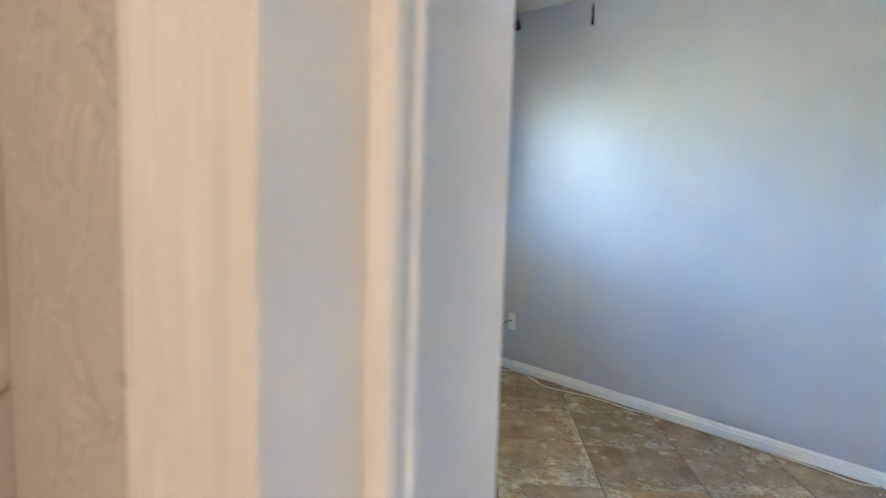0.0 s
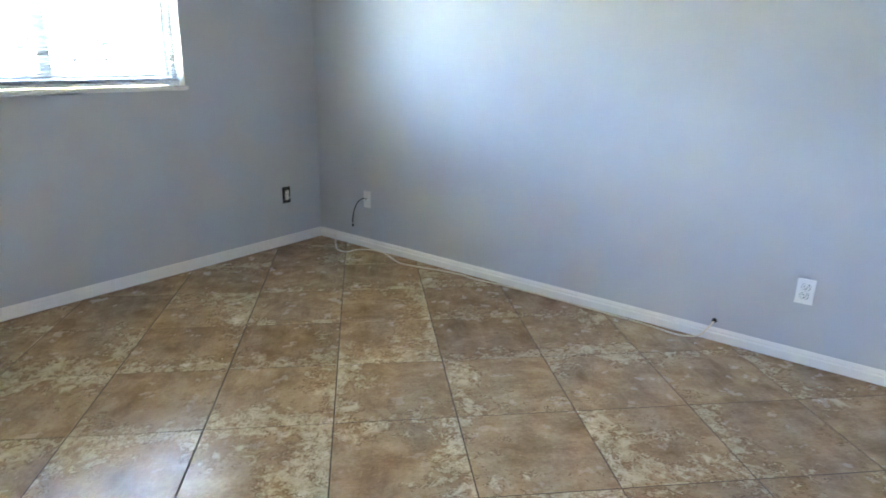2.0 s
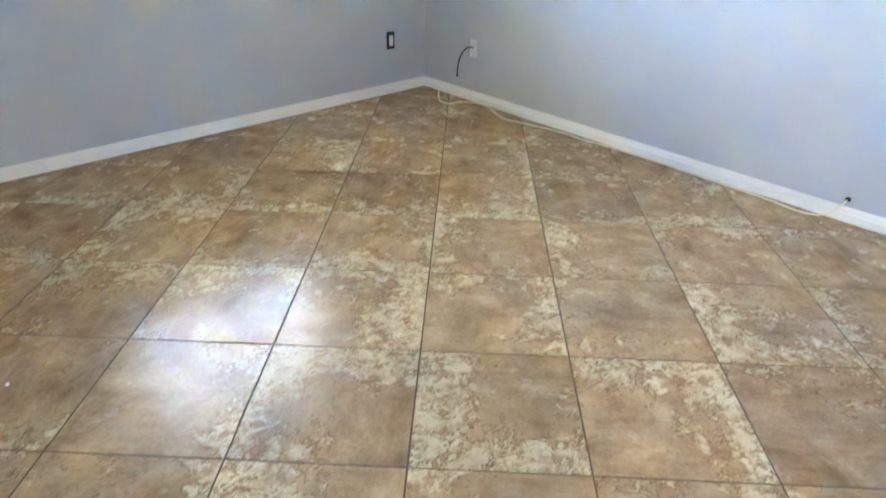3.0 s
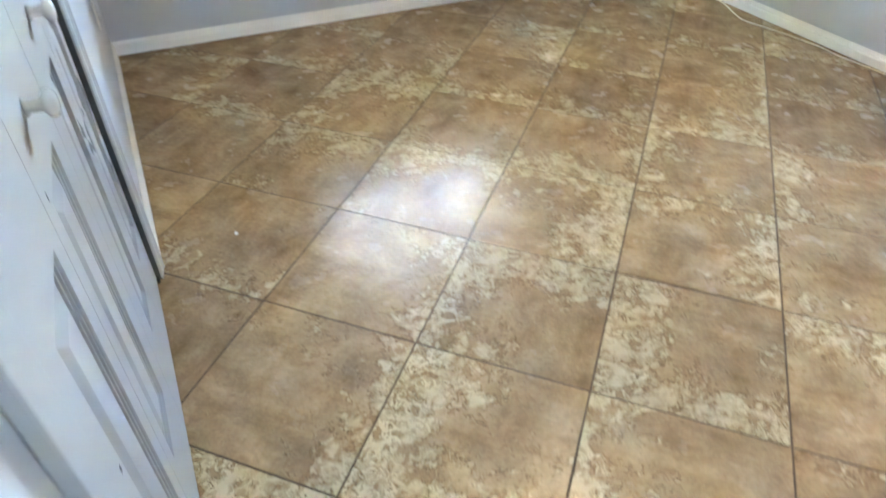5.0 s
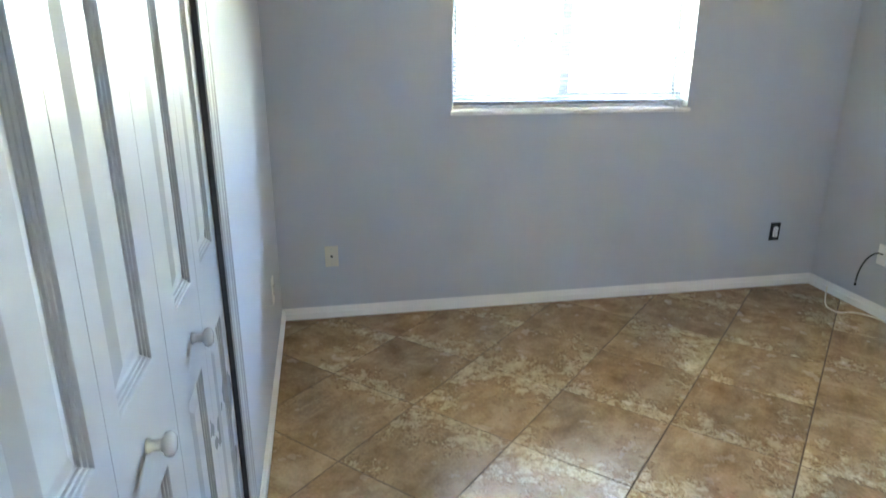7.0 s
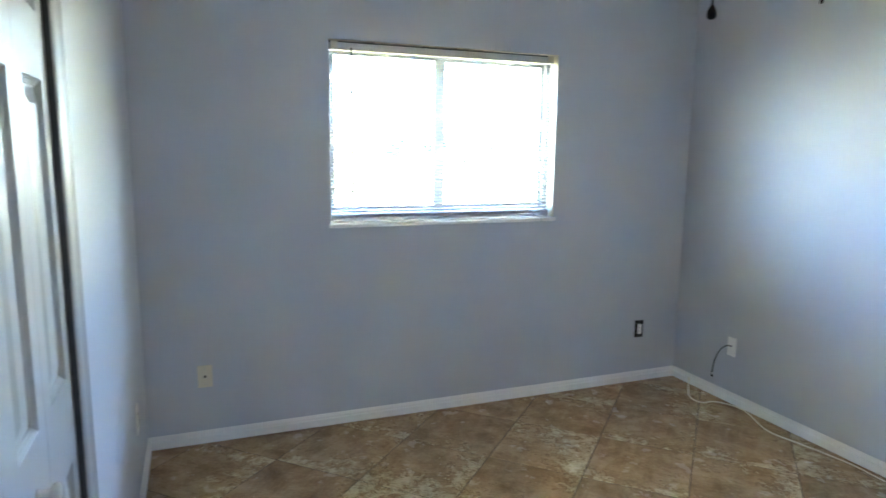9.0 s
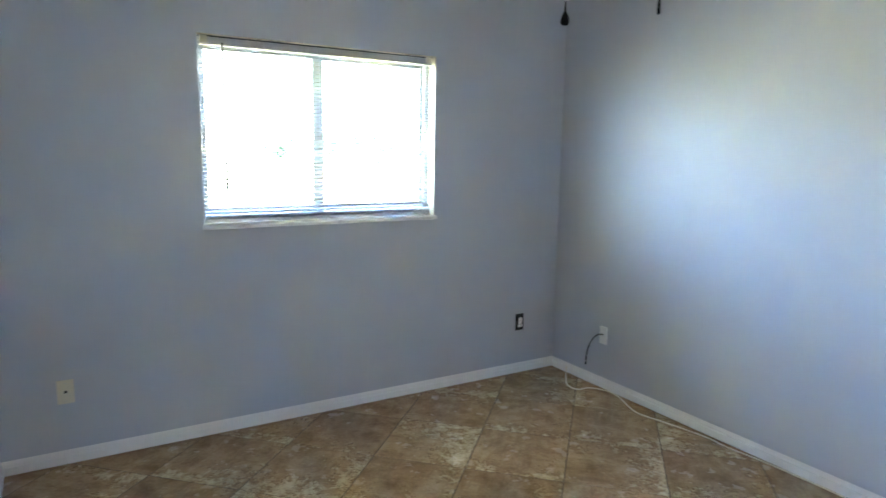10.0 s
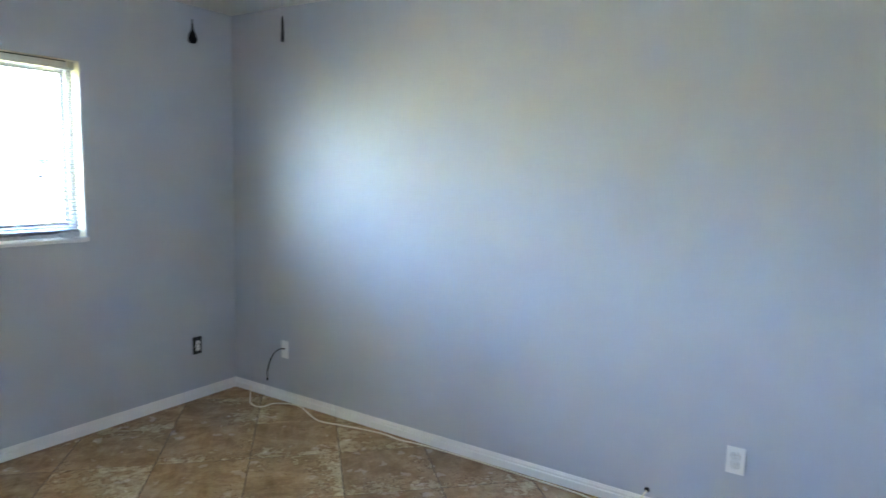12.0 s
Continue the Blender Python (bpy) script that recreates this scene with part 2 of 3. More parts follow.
def structure(name, bm, material, label, category):
    return tagged(part(name, bm, material), label, category, kind="structure")


def add_box(bm, x0, x1, y0, y1, z0, z1, bevel=0.0):
    r = bmesh.ops.create_cube(bm, size=1.0)
    vs = r["verts"]
    for v in vs:
        v.co = Vector((x0 + (v.co.x + 0.5) * (x1 - x0), y0 + (v.co.y + 0.5) * (y1 - y0), z0 + (v.co.z + 0.5) * (z1 - z0)))
    if bevel:
        es = list({e for v in vs for e in v.link_edges})
        bmesh.ops.bevel(bm, geom=es, offset=bevel, segments=2, affect="EDGES", profile=0.6)


def box(x0, x1, y0, y1, z0, z1, bevel=0.0):
    bm = bmesh.new()
    add_box(bm, x0, x1, y0, y1, z0, z1, bevel)
    return bm


def lathe(profile, steps=24):
    """Turns (radius, height) pairs round the z axis."""
    bm = bmesh.new()
    rings = []
    for r, z in profile:
        if r < 1e-6:
            rings.append([bm.verts.new((0, 0, z))])
        else:
            rings.append([bm.verts.new((r * math.cos(2 * math.pi * i / steps), r * math.sin(2 * math.pi * i / steps), z)) for i in range(steps)])
    for a, b in zip(rings, rings[1:]):
        for i in range(steps):
            j = (i + 1) % steps
            if len(a) == 1 and len(b) == 1:
                continue
            if len(a) == 1:
                bm.faces.new((a[0], b[i], b[j]))
            elif len(b) == 1:
                bm.faces.new((a[i], a[j], b[0]))
            else:
                bm.faces.new((a[i], a[j], b[j], b[i]))
    return bm


def smooth_path(points, steps=8):
    """A Catmull-Rom line through the points."""
    ps = [Vector(p) for p in points]
    ps = [2 * ps[0] - ps[1]] + ps + [2 * ps[-1] - ps[-2]]
    out = []
    for i in range(1, len(ps) - 2):
        a, b, c, d = ps[i - 1:i + 3]
        for k in range(steps):
            t = k / steps
            out.append(0.5 * (2 * b + (c - a) * t + (2 * a - 5 * b + 4 * c - d) * t * t + (3 * b - a - 3 * c + d) * t ** 3))
    out.append(ps[-2])
    return out


def tube(points, radius, sides=8, taper=None):
    bm = bmesh.new()
    rings = []
    n = len(points)
    for i, p in enumerate(points):
        d = (points[min(i + 1, n - 1)] - points[max(i - 1, 0)]).normalized()
        u = d.cross(Vector((0.31, 0.17, 0.93))).normalized()
        w = d.cross(u)
        r = radius if taper is None else radius + (taper - radius) * i / (n - 1)
        rings.append([bm.verts.new(p + r * (math.cos(2 * math.pi * k / sides) * u + math.sin(2 * math.pi * k / sides) * w)) for k in range(sides)])
    for a, b in zip(rings, rings[1:]):
        for k in range(sides):
            j = (k + 1) % sides
            bm.faces.new((a[k], a[j], b[j], b[k]))
    bm.faces.new(rings[0])
    bm.faces.new(list(reversed(rings[-1])))
    return bm


def extrude_profile(profile, start, end, out, up=Vector((0, 0, 1))):
    """Sweeps a closed (out, up) profile in a straight line from start to end."""
    bm = bmesh.new()
    s, e, o = Vector(start), Vector(end), Vector(out)
    a = [bm.verts.new(s + o * p + up * q) for p, q in profile]
    b = [bm.verts.new(e + o * p + up * q) for p, q in profile]
    n = len(profile)
    for i in range(n):
        j = (i + 1) % n
        bm.faces.new((a[i], a[j], b[j], b[i]))
    bm.faces.new(a)
    bm.faces.new(list(reversed(b)))
    return bm


# ---- large structure ----
T = 0.12
# window wall, built round its opening
bm = bmesh.new()
YO = YW + 0.20
add_box(bm, XL - 0.6, WX0, YW, YO, -0.15, ZC)
add_box(bm, WX1, XR + 0.2, YW, YO, -0.15, ZC)
add_box(bm, WX0, WX1, YW, YO, -0.15, WZ0 - 0.022)
add_box(bm, WX0, WX1, YW, YO, WZ1, ZC)
structure("wall_north", bm, M_WALL, "blue-grey painted wall with a sliding window", "wall")
structure("wall_east", box(XR, XR + 0.2, YB - 0.2, YW, -0.15, ZC), M_WALL, "plain blue-grey painted wall with white baseboard", "wall")
structure("wall_south", box(XL - 0.2, XR, YB - 0.2, YB, -0.15, ZC), M_WALL, "plain blue-grey painted wall behind the doorway", "wall")
bm = bmesh.new()
add_box(bm, XL - T, XL, CY1 + 0.02, YW, 0, ZC)
add_box(bm, XL - T, XL, HN, CY1 + 0.02, CZ + 0.02, ZC)
add_box(bm, XL - 0.042, XL, CY0 - 0.02, HN, CZ + 0.02, ZC)
structure("wall_west", bm, M_WALL, "blue-grey painted wall round the closet opening", "wall")
# wall of the doorway: two skins, painted blue-grey inside and plastered on the hall side
XD0, XD1, XJ = -1.932, -1.885, -1.825
XM = (XD0 + XD1) / 2
bm = bmesh.new()
add_box(bm, XM, XD1, DY1 + 0.02, CY0 - 0.02, 0, ZC)
add_box(bm, XM, XD1, YB, DY0 - 0.02, 0, ZC)
add_box(bm, XM, XD1, DY0 - 0.02, DY1 + 0.02, DZ + 0.02, ZC)
structure("wall_doorway", bm, M_WALL, "blue-grey painted wall round the doorway", "wall")
bm = bmesh.new()
add_box(bm, XD0 + 0.003, XM, DY1 + 0.02, CY0 - 0.0195, 0, ZC)
add_box(bm, XD0, XD0 + 0.003, DY1 + 0.02, HN, 0, ZC)
add_box(bm, XD0, XM, YB - 0.2, DY0 - 0.02, 0, ZC)
add_box(bm, XD0, XM, DY0 - 0.02, DY1 + 0.02, DZ + 0.02, ZC)
structure("wall_hall_side", bm, M_HALL, "beige hall wall with knockdown plaster texture", "wall")
# hall shell and closet shell
HX, HY = -3.6, -4.0
structure("wall_hall_west", box(HX - 0.1, HX, HY, HN, 0, ZC), M_HALL, "beige textured hall wall", "wall")
structure("wall_hall_north", box(HX, XD0 - 0.0005, HN - 0.04, HN, 0, ZC), M_HALL, "beige textured end wall of the hall", "wall")
structure("wall_hall_south", box(HX - 0.1, XL, HY - 0.1, HY, 0, ZC), M_HALL, "beige textured wall at the hall's far end", "wall")
structure("wall_hall_east", box(XD0, XD0 + 0.1, HY, YB - 0.2, 0, ZC), M_HALL, "beige textured hall wall", "wall")
bm = bmesh.new()
add_box(bm, XL - 0.72, XL - 0.66, HN, YW, 0, ZC)
structure("wall_closet", bm, M_CEIL, "plain white back wall of the closet", "wall")
structure("ceiling", box(HX - 0.2, XR + 0.2, HY - 0.2, YO, ZC, ZC + 0.12), M_CEIL, "off-white textured ceiling", "ceiling")
# unseen slab, added to stop leaks and cut steep sky light at the window
structure("roof", box(HX - 0.7, XR + 0.7, HY - 0.7, YO + 0.55, ZC + 0.124, ZC + 0.3), M_ROOF, "unseen grey shingled roof slab with an eave, added to keep light out", "roof")

# baseboards
BASE = [(0, 0), (0.014, 0), (0.014, 0.036), (0.0125, 0.039), (0.008, 0.0405), (0.008, 0.0445), (0.0115, 0.0465), (0.0105, 0.053), (0.0065, 0.059), (0.0055, 0.0625), (0.0035, 0.065), (0, 0.065)]
def baseboard(a, b, out):
    return structure("baseboard", extrude_profile(BASE, a, b, out), M_TRIM, "white painted moulded baseboard along the floor", "baseboard")
baseboard((XL, YW, 0.004), (XR, YW, 0.004), (0, -1, 0))
baseboard((XR, YW - 0.0005, 0.004), (XR, YB, 0.004), (-1, 0, 0))
baseboard((XL, CY1 + 0.062, 0.004), (XL, YW - 0.013, 0.004), (1, 0, 0))
baseboard((XD1 + 0.001, YB, 0.004), (XR - 0.013, YB, 0.004), (0, 1, 0))

# casings: moulded boards, thick at the outer edge
CASE = [(0, 0), (0.057, 0), (0.057, 0.017), (0.050, 0.018), (0.044, 0.015), (0.036, 0.0145), (0.030, 0.012), (0.014, 0.0105), (0.008, 0.008), (0.004, 0.0085), (0, 0.007)]
BEADED = [(0, 0), (0.057, 0), (0.057, 0.016), (0.052, 0.018), (0.046, 0.017), (0.043, 0.011), (0.040, 0.0125), (0.036, 0.0165), (0.031, 0.0155), (0.028, 0.010), (0.022, 0.0105), (0.016, 0.0135), (0.011, 0.0125), (0.008, 0.0065), (0.004, 0.0085), (0, 0.007)]
def casing(name, a, b, side, out, label, material=M_TRIM, width=0.057):
    s = width / 0.057
    prof = [(p * s, q) for p, q in (BEADED if material is M_CREAM else CASE)]
    return structure(name, extrude_profile(prof, a, b, side, Vector(out)), material, label, "door casing")
# closet casings share the doors' darkened white, in place of dimmer light
casing("trim", (XL, CY1 - 0.004, 0.001), (XL, CY1 - 0.004, CZ + 0.055), (0, 1, 0), (1, 0, 0), "white moulded casing beside the closet doors", M_DOOR_SHADED)
structure("trim", box(XL, XL + 0.016, CY0 - 0.053, CY0 + 0.004, 0.001, CZ - 0.0045, 0.003), M_DOOR_SHADED, "white flat casing beside the closet doors", "door casing")
casing("trim", (XL, CY0 - 0.055, CZ - 0.004), (XL, CY1 + 0.05, CZ - 0.004), (0, 0, 1), (1, 0, 0), "white moulded casing above the closet doors", M_DOOR_SHADED)
casing("trim", (XD0, DY1 + 0.004, 0.001), (XD0, DY1 + 0.004, DZ + 0.07), (0, 1, 0), (-1, 0, 0), "cream moulded casing of the doorway, hall side", M_CREAM, 0.102)
casing("trim", (XD0, DY0 - 0.004, 0.001), (XD0, DY0 - 0.004, DZ + 0.07), (0, -1, 0), (-1, 0, 0), "cream moulded casing of the doorway, hall side", M_CREAM, 0.102)
for y0, y1 in ((DY1 + 0.0205, DY1 + 0.061), (DY0 - 0.061, DY0 - 0.0205)):
    structure("trim", box(XD1, XJ - 0.003, y0, y1, 0.001, DZ + 0.055, 0.004), M_CREAM, "white built-up casing of the doorway, room side", "door casing")
# jambs with their door stops
def jamb(name, y0, y1, face, label):
    bm = box(XD0 - 0.008, XJ, y0, y1, 0.001, DZ + 0.02, 0.002)
    prof = [(-0.030, -0.001), (-0.030, 0.009), (-0.028, 0.0118), (-0.025, 0.0125), (-0.0228, 0.0120), (-0.0218, 0.0112), (-0.0192, 0.0112), (-0.0182, 0.0120), (-0.016, 0.0125), (-0.0135, 0.0115), (-0.0125, 0.009), (-0.0125, -0.001)]
    st = extrude_profile(prof, (-1.868, face, 0.001), (-1.868, face, DZ), (1, 0, 0), Vector((0, -1 if face == DY1 else 1, 0)))
    ob = structure(name, bm, M_CREAM, label, "door jamb")
    part("door_stop", st, M_CREAM, ob)
jamb("door_jamb_1", DY1, DY1 + 0.02, DY1, "cream painted door jamb with a door stop")
jamb("door_jamb_2", DY0 - 0.02, DY0, DY0, "cream painted door jamb with a door stop")
structure("door_jamb_3", box(XD0 - 0.008, XJ, DY0, DY1, DZ, DZ + 0.02), M_CREAM, "cream painted head of the doorway", "door jamb")
# closet jambs
structure("closet_jamb_1", box(XL - T, XL - 0.001, CY1, CY1 + 0.019, 0.001, CZ), M_TRIM, "white painted closet jamb", "door jamb")
# solid dark strip in place of the shaded gap between leaf and jamb
structure("closet_gap_shade", box(XL - 0.034, XL + 0.003, CY1 - 0.007, CY1 - 0.0005, 0.001, CZ - 0.005, 0.001), M_GAP_YOKE, "dark strip that stands in for the shaded gap along the closet jamb", "seal")
structure("closet_jamb_2", box(XL - 0.042, XL - 0.001, CY0 - 0.019, CY0, 0.001, CZ), M_TRIM, "white painted closet jamb", "door jamb")
structure("closet_head", box(XL - 0.042, XL - 0.001, CY0 - 0.019, CY1 + 0.019, CZ, CZ + 0.019), M_TRIM, "white painted closet head", "door jamb")

# ---- outdoors, seen through the blind, and unseen trees added for shade ----
structure("ground", box(-400, 400, YO, 600, -0.35, -0.15), M_GRASS, "sunlit dry lawn in front of the house", "lawn")
structure("road", box(-200, 200, 58, 65, -0.149, -0.12), M_ASPHALT, "pale sunlit asphalt street", "road")
structure("pavement", box(-200, 200, 56.2, 57.6, -0.149, -0.09), M_CONC, "pale concrete pavement along the street", "pavement")


def shade_grove(spots, tall, wide, leaf, seed, label):
    """An added, unseen row of leafy trees that blocks sky light, too many leaves to count: trunks and leaf clumps in
    one mesh. tall, wide, leaf: their least and most, in metres.
    """
    gen = np.random.default_rng(seed)
    verts, faces = [], []
    for x, y in spots:
        cx, cy = x + gen.uniform(-1.2, 1.2), y + gen.uniform(-1.5, 1.5)
        h, w = gen.uniform(*tall), gen.uniform(*wide)
        n = len(verts)
        for r, z in ((0.24, -0.2), (0.12, h * 0.6)):
            verts += [(cx + r * math.cos(k * math.pi / 3), cy + r * math.sin(k * math.pi / 3), z) for k in range(6)]
        faces += [(n + k, n + (k + 1) % 6, n + 6 + (k + 1) % 6, n + 6 + k) for k in range(6)]
        for _ in range(260):
            d = gen.normal(size=3)
            d *= gen.uniform(0.45, 1.0) / np.linalg.norm(d)
            c = np.array((cx + d[0] * w, cy + d[1] * w, h * 0.55 + d[2] * h * 0.44))
            u, v = gen.normal(size=3), gen.normal(size=3)
            u *= gen.uniform(*leaf) / np.linalg.norm(u)
            v -= u * (v @ u) / (u @ u)
            v *= gen.uniform(*leaf) * 0.75 / np.linalg.norm(v)
            n = len(verts)
            verts += [tuple(c + p) for p in (u, v, -u, -v)]
            faces.append((n, n + 1, n + 2, n + 3))
    me = bpy.data.meshes.new("shade_grove")
    me.from_pydata(verts, [], faces)
    me.materials.append(M_LEAF)
    tagged(new("shade_grove", me), label, "trees", kind="stuff")


# unseen trees, added to cut the bright horizon's light on the east wall
shade_grove([(x, 78) for x in np.arange(-170, 6, 4.6)], (6.5, 9.5), (2.8, 4.2), (0.5, 0.95), 3, "unseen row of green leafy trees beyond the street, added to block low sky light")
# unseen trees, added to dim the sky's light on the closet side
shade_grove([(14.9 + 2.9 * k, 19.0 - 1.1 * k) for k in range(14)], (10.0, 13.0), (2.4, 3.2), (0.45, 0.8), 8, "unseen row of green leafy trees beside the house, added to shade the window")


def tree(at, height, spread, seed, label):
    rng = random.Random(seed)
    t = thing("tree", at, label, "tree")
    part("trunk", tube(smooth_path([(0, 0, 0), (0.05, 0.02, height * 0.25), (-0.04, 0.05, height * 0.5), (0.06, 0, height * 0.72)], 4), 0.2, 10, 0.09), M_BARK, t, smooth=True)
    tips = []
    for i in range(9):
        a = i * 2.4 + rng.uniform(-0.3, 0.3)
        z0 = height * rng.uniform(0.35, 0.65)
        r = spread * rng.uniform(0.5, 0.95)
        end = Vector((math.cos(a) * r, math.sin(a) * r, z0 + height * rng.uniform(0.08, 0.28)))
        mid = Vector((end.x * 0.45, end.y * 0.45, z0 + (end.z - z0) * 0.65))
        part("limb", tube(smooth_path([(0, 0, z0), mid, end], 4), 0.07, 6, 0.02), M_BARK, t, smooth=True)
        tips += [mid, end, (mid + end) / 2]
    bm = bmesh.new()
    for i in range(2600):
        c = rng.choice(tips) + Vector([rng.gauss(0, 0.45) for _ in range(3)]) * Vector((1, 1, 0.55)).length / 1.5
        n = Vector([rng.gauss(0, 1) for _ in range(3)]).normalized()
        u = n.orthogonal().normalized()
        w = n.cross(u)
        s = rng.uniform(0.10, 0.20)
        vs = [bm.verts.new(c + u * s * 1.5), bm.verts.new(c + w * s * 0.6), bm.verts.new(c - u * s * 1.5), bm.verts.new(c - w * s * 0.6)]
        bm.faces.new(vs)
    me = mesh_of(bm, M_LEAF, "crown")
    crown = new("crown", me)
    crown.parent = t
    tagged(crown, kind="stuff")


def car(at, label):
    c = thing("car", at, label, "car")
    side = [(-2.2, 0.35), (2.2, 0.35), (2.25, 0.7), (2.1, 0.85), (1.2, 0.95), (0.6, 1.4), (-1.1, 1.42), (-1.8, 1.0), (-2.25, 0.9)]
    bm = bmesh.new()
    a = [bm.verts.new((x, -0.85, z)) for x, z in side]
    b = [bm.verts.new((x, 0.85, z)) for x, z in side]
    n = len(side)
    for i in range(n):
        bm.faces.new((a[i], a[(i + 1) % n], b[(i + 1) % n], b[i]))
    bm.faces.new(a)
    bm.faces.new(list(reversed(b)))
    bmesh.ops.bevel(bm, geom=bm.edges[:], offset=0.06, segments=2, affect="EDGES")
    part("body", bm, M_CAR, c)
    for x0, x1 in ((-1.45, -0.35), (-0.25, 0.8)):
        bm = bmesh.new()
        vs = [bm.verts.new(p) for p in ((x0, -0.862, 0.98), (x1 + 0.12, -0.862, 0.98), (x1 - 0.25, -0.862, 1.3), (x0 + 0.15, -0.862, 1.3))]
        r = bmesh.ops.extrude_face_region(bm, geom=[bm.faces.new(vs)])
        for v in [g for g in r["geom"] if isinstance(g, bmesh.types.BMVert)]:
            v.co.y += 0.02
        part("side_window", bm, M_CARGLASS, c)
    for x in (-1.35, 1.4):
        for y in (-0.82, 0.82):
            w = lathe([(0, -0.1), (0.3, -0.1), (0.33, -0.06), (0.33, 0.06), (0.3, 0.1), (0, 0.1)], 20)
            bmesh.ops.rotate(w, cent=(0, 0, 0), matrix=Matrix.Rotation(radians(90), 3, "X"), verts=w.verts[:])
            bmesh.ops.translate(w, vec=(x, y, 0.33), verts=w.verts[:])
            part("wheel", w, M_TYRE, c)


tree((29.4, 66.5, -0.15), 3.9, 3.2, 4, "low spreading green tree across the street")
tree((19.2, 67.5, -0.15), 2.9, 1.3, 9, "small green tree across the street")
tree((24.2, 68.0, -0.15), 3.2, 1.5, 3, "small green tree across the street")

car((27.3, 62.0, -0.12), "silver car parked across the street")

# ---- window with its blind ----
win = thing("window_1", ((WX0 + WX1) / 2, YW, WZ0), "grey-white aluminium sliding window with two panes", "window", kind="structure")
wx, wz = (WX1 - WX0) / 2, WZ1 - WZ0
def frame_bar(name, x0, x1, y0, y1, z0, z1, parent=win, material=M_ALU):
    return part(name, box(x0, x1, y0, y1, z0, z1, 0.003), material, parent)
frame_bar("frame_left", -wx, -wx + 0.028, 0.085, 0.150, 0.0, wz)
frame_bar("frame_right", wx - 0.028, wx, 0.085, 0.150, 0.0, wz)
frame_bar("frame_head", -wx + 0.028, wx - 0.028, 0.085, 0.150, wz - 0.034, wz)
frame_bar("frame_track", -wx + 0.028, wx - 0.028, 0.085, 0.150, 0.0, 0.042)
# painted lining of the reveal: white sides, a cream head
frame_bar("lining_left", -wx, -wx + 0.004, 0.001, 0.084, 0.0, wz - 0.005, material=M_TRIM)
frame_bar("lining_right", wx - 0.004, wx, 0.001, 0.084, 0.0, wz - 0.005, material=M_LINING)
frame_bar("lining_head", -wx, wx, 0.001, 0.030, wz - 0.0045, wz - 0.0003, material=M_LINING)
for s, y in ((-1, 0.100), (1, 0.126)):
    x0, x1 = (-wx + 0.029, 0.0) if s < 0 else (-0.058, wx - 0.029)
    w0, w1 = (0.018, 0.058) if s < 0 else (0.058, 0.018)
    sash = part("sash", box(x0, x0 + w0, y - 0.011, y + 0.011, 0.044, wz - 0.036, 0.002), M_ALU, win)
    for a, b, c, d in ((x1 - w1, x1, 0.044, wz - 0.036), (x0 + w0 + 0.001, x1 - w1 - 0.001, 0.044, 0.072), (x0 + w0 + 0.001, x1 - w1 - 0.001, wz - 0.064, wz - 0.036)):
        part("sash_rail", box(a, b, y - 0.011, y + 0.011, c, d, 0.002), M_ALU, sash)
    pane = part("pane", box(x0 + w0 - 0.002, x1 - w1 + 0.002, y - 0.002, y + 0.002, 0.07, wz - 0.062), M_GLASS, sash)
    pane.visible_shadow = False

# marble sill with a caulked, uneven lower lip
bm = bmesh.new()
N = 60
for i in range(N + 1):
    x = -wx - 0.006 + (2 * wx + 0.012) * i / N
    lip = 0.004 * max(0, noise.noise((x * 9, 0, 3))) + (0.006 * max(0, noise.noise((x * 21, 2, 3))) if x > 0.05 else 0)
    ring = [(-0.016, -0.001), (-0.022, -0.006), (-0.023, -0.0205 - lip), (-0.0005, -0.0245 - lip), (-0.0005, -0.0225), (0.002, -0.0215), (0.085, -0.0215), (0.085, -0.001)]
    for p, q in ring:
        bm.verts.new((x, p, q))
bm.verts.ensure_lookup_table()
for i in range(N):
    for k in range(8):
        j = (k + 1) % 8
        bm.faces.new([bm.verts[n] for n in (i * 8 + k, i * 8 + j, i * 8 + 8 + j, i * 8 + 8 + k)])
bm.faces.new([bm.verts[k] for k in range(8)])
bm.faces.new([bm.verts[N * 8 + k] for k in range(8)])
part("window_sill", bm, M_MARBLE, win, "white marble sill with ragged caulk")

blind = thing("window_blind", ((WX0 + WX1) / 2, YW + 0.042, WZ0), "white horizontal slat blind lowered to the sill, slats open", "blind")
bw = wx - 0.016
hz = wz - 0.006
bm = box(-bw, bw, -0.018, 0.018, hz - 0.042, hz - 0.004, 0.003)
# near-black strip fills the slit over the rail, as its shade
part("head_gap_shade", box(-bw, bw, -0.010, 0.018, hz - 0.0035, hz + 0.0055), M_DARK, blind, "dark strip for the shaded gap above the head rail")
part("head_rail", bm, M_SLAT, blind, "cream metal head rail")
for x in (-bw + 0.02, bw - 0.02):
    part("bracket", box(x - 0.018, x + 0.018, -0.022, 0.022, hz - 0.034, hz + 0.004, 0.002), M_IVORY, blind)
part("bottom_rail", box(-bw, bw, -0.012, 0.012, 0.004, 0.022, 0.003), M_TRIM, blind, "grey-white bottom rail on the sill")
# one curved slat, shared by all
bm = bmesh.new()
cols = 5
top, bot = [], []
for i in range(cols):
    u = -1 + 2 * i / (cols - 1)
    y, z = u * 0.0125, 0.0016 * (1 - u * u)
    top.append([bm.verts.new((s * bw, y, z + 0.0003)) for s in (-1, 1)])
    bot.append([bm.verts.new((s * bw, y, z - 0.0003)) for s in (-1, 1)])
for i in range(cols - 1):
    bm.faces.new((top[i][0], top[i][1], top[i + 1][1], top[i + 1][0]))
    bm.faces.new((bot[i][0], bot[i + 1][0], bot[i + 1][1], bot[i][1]))
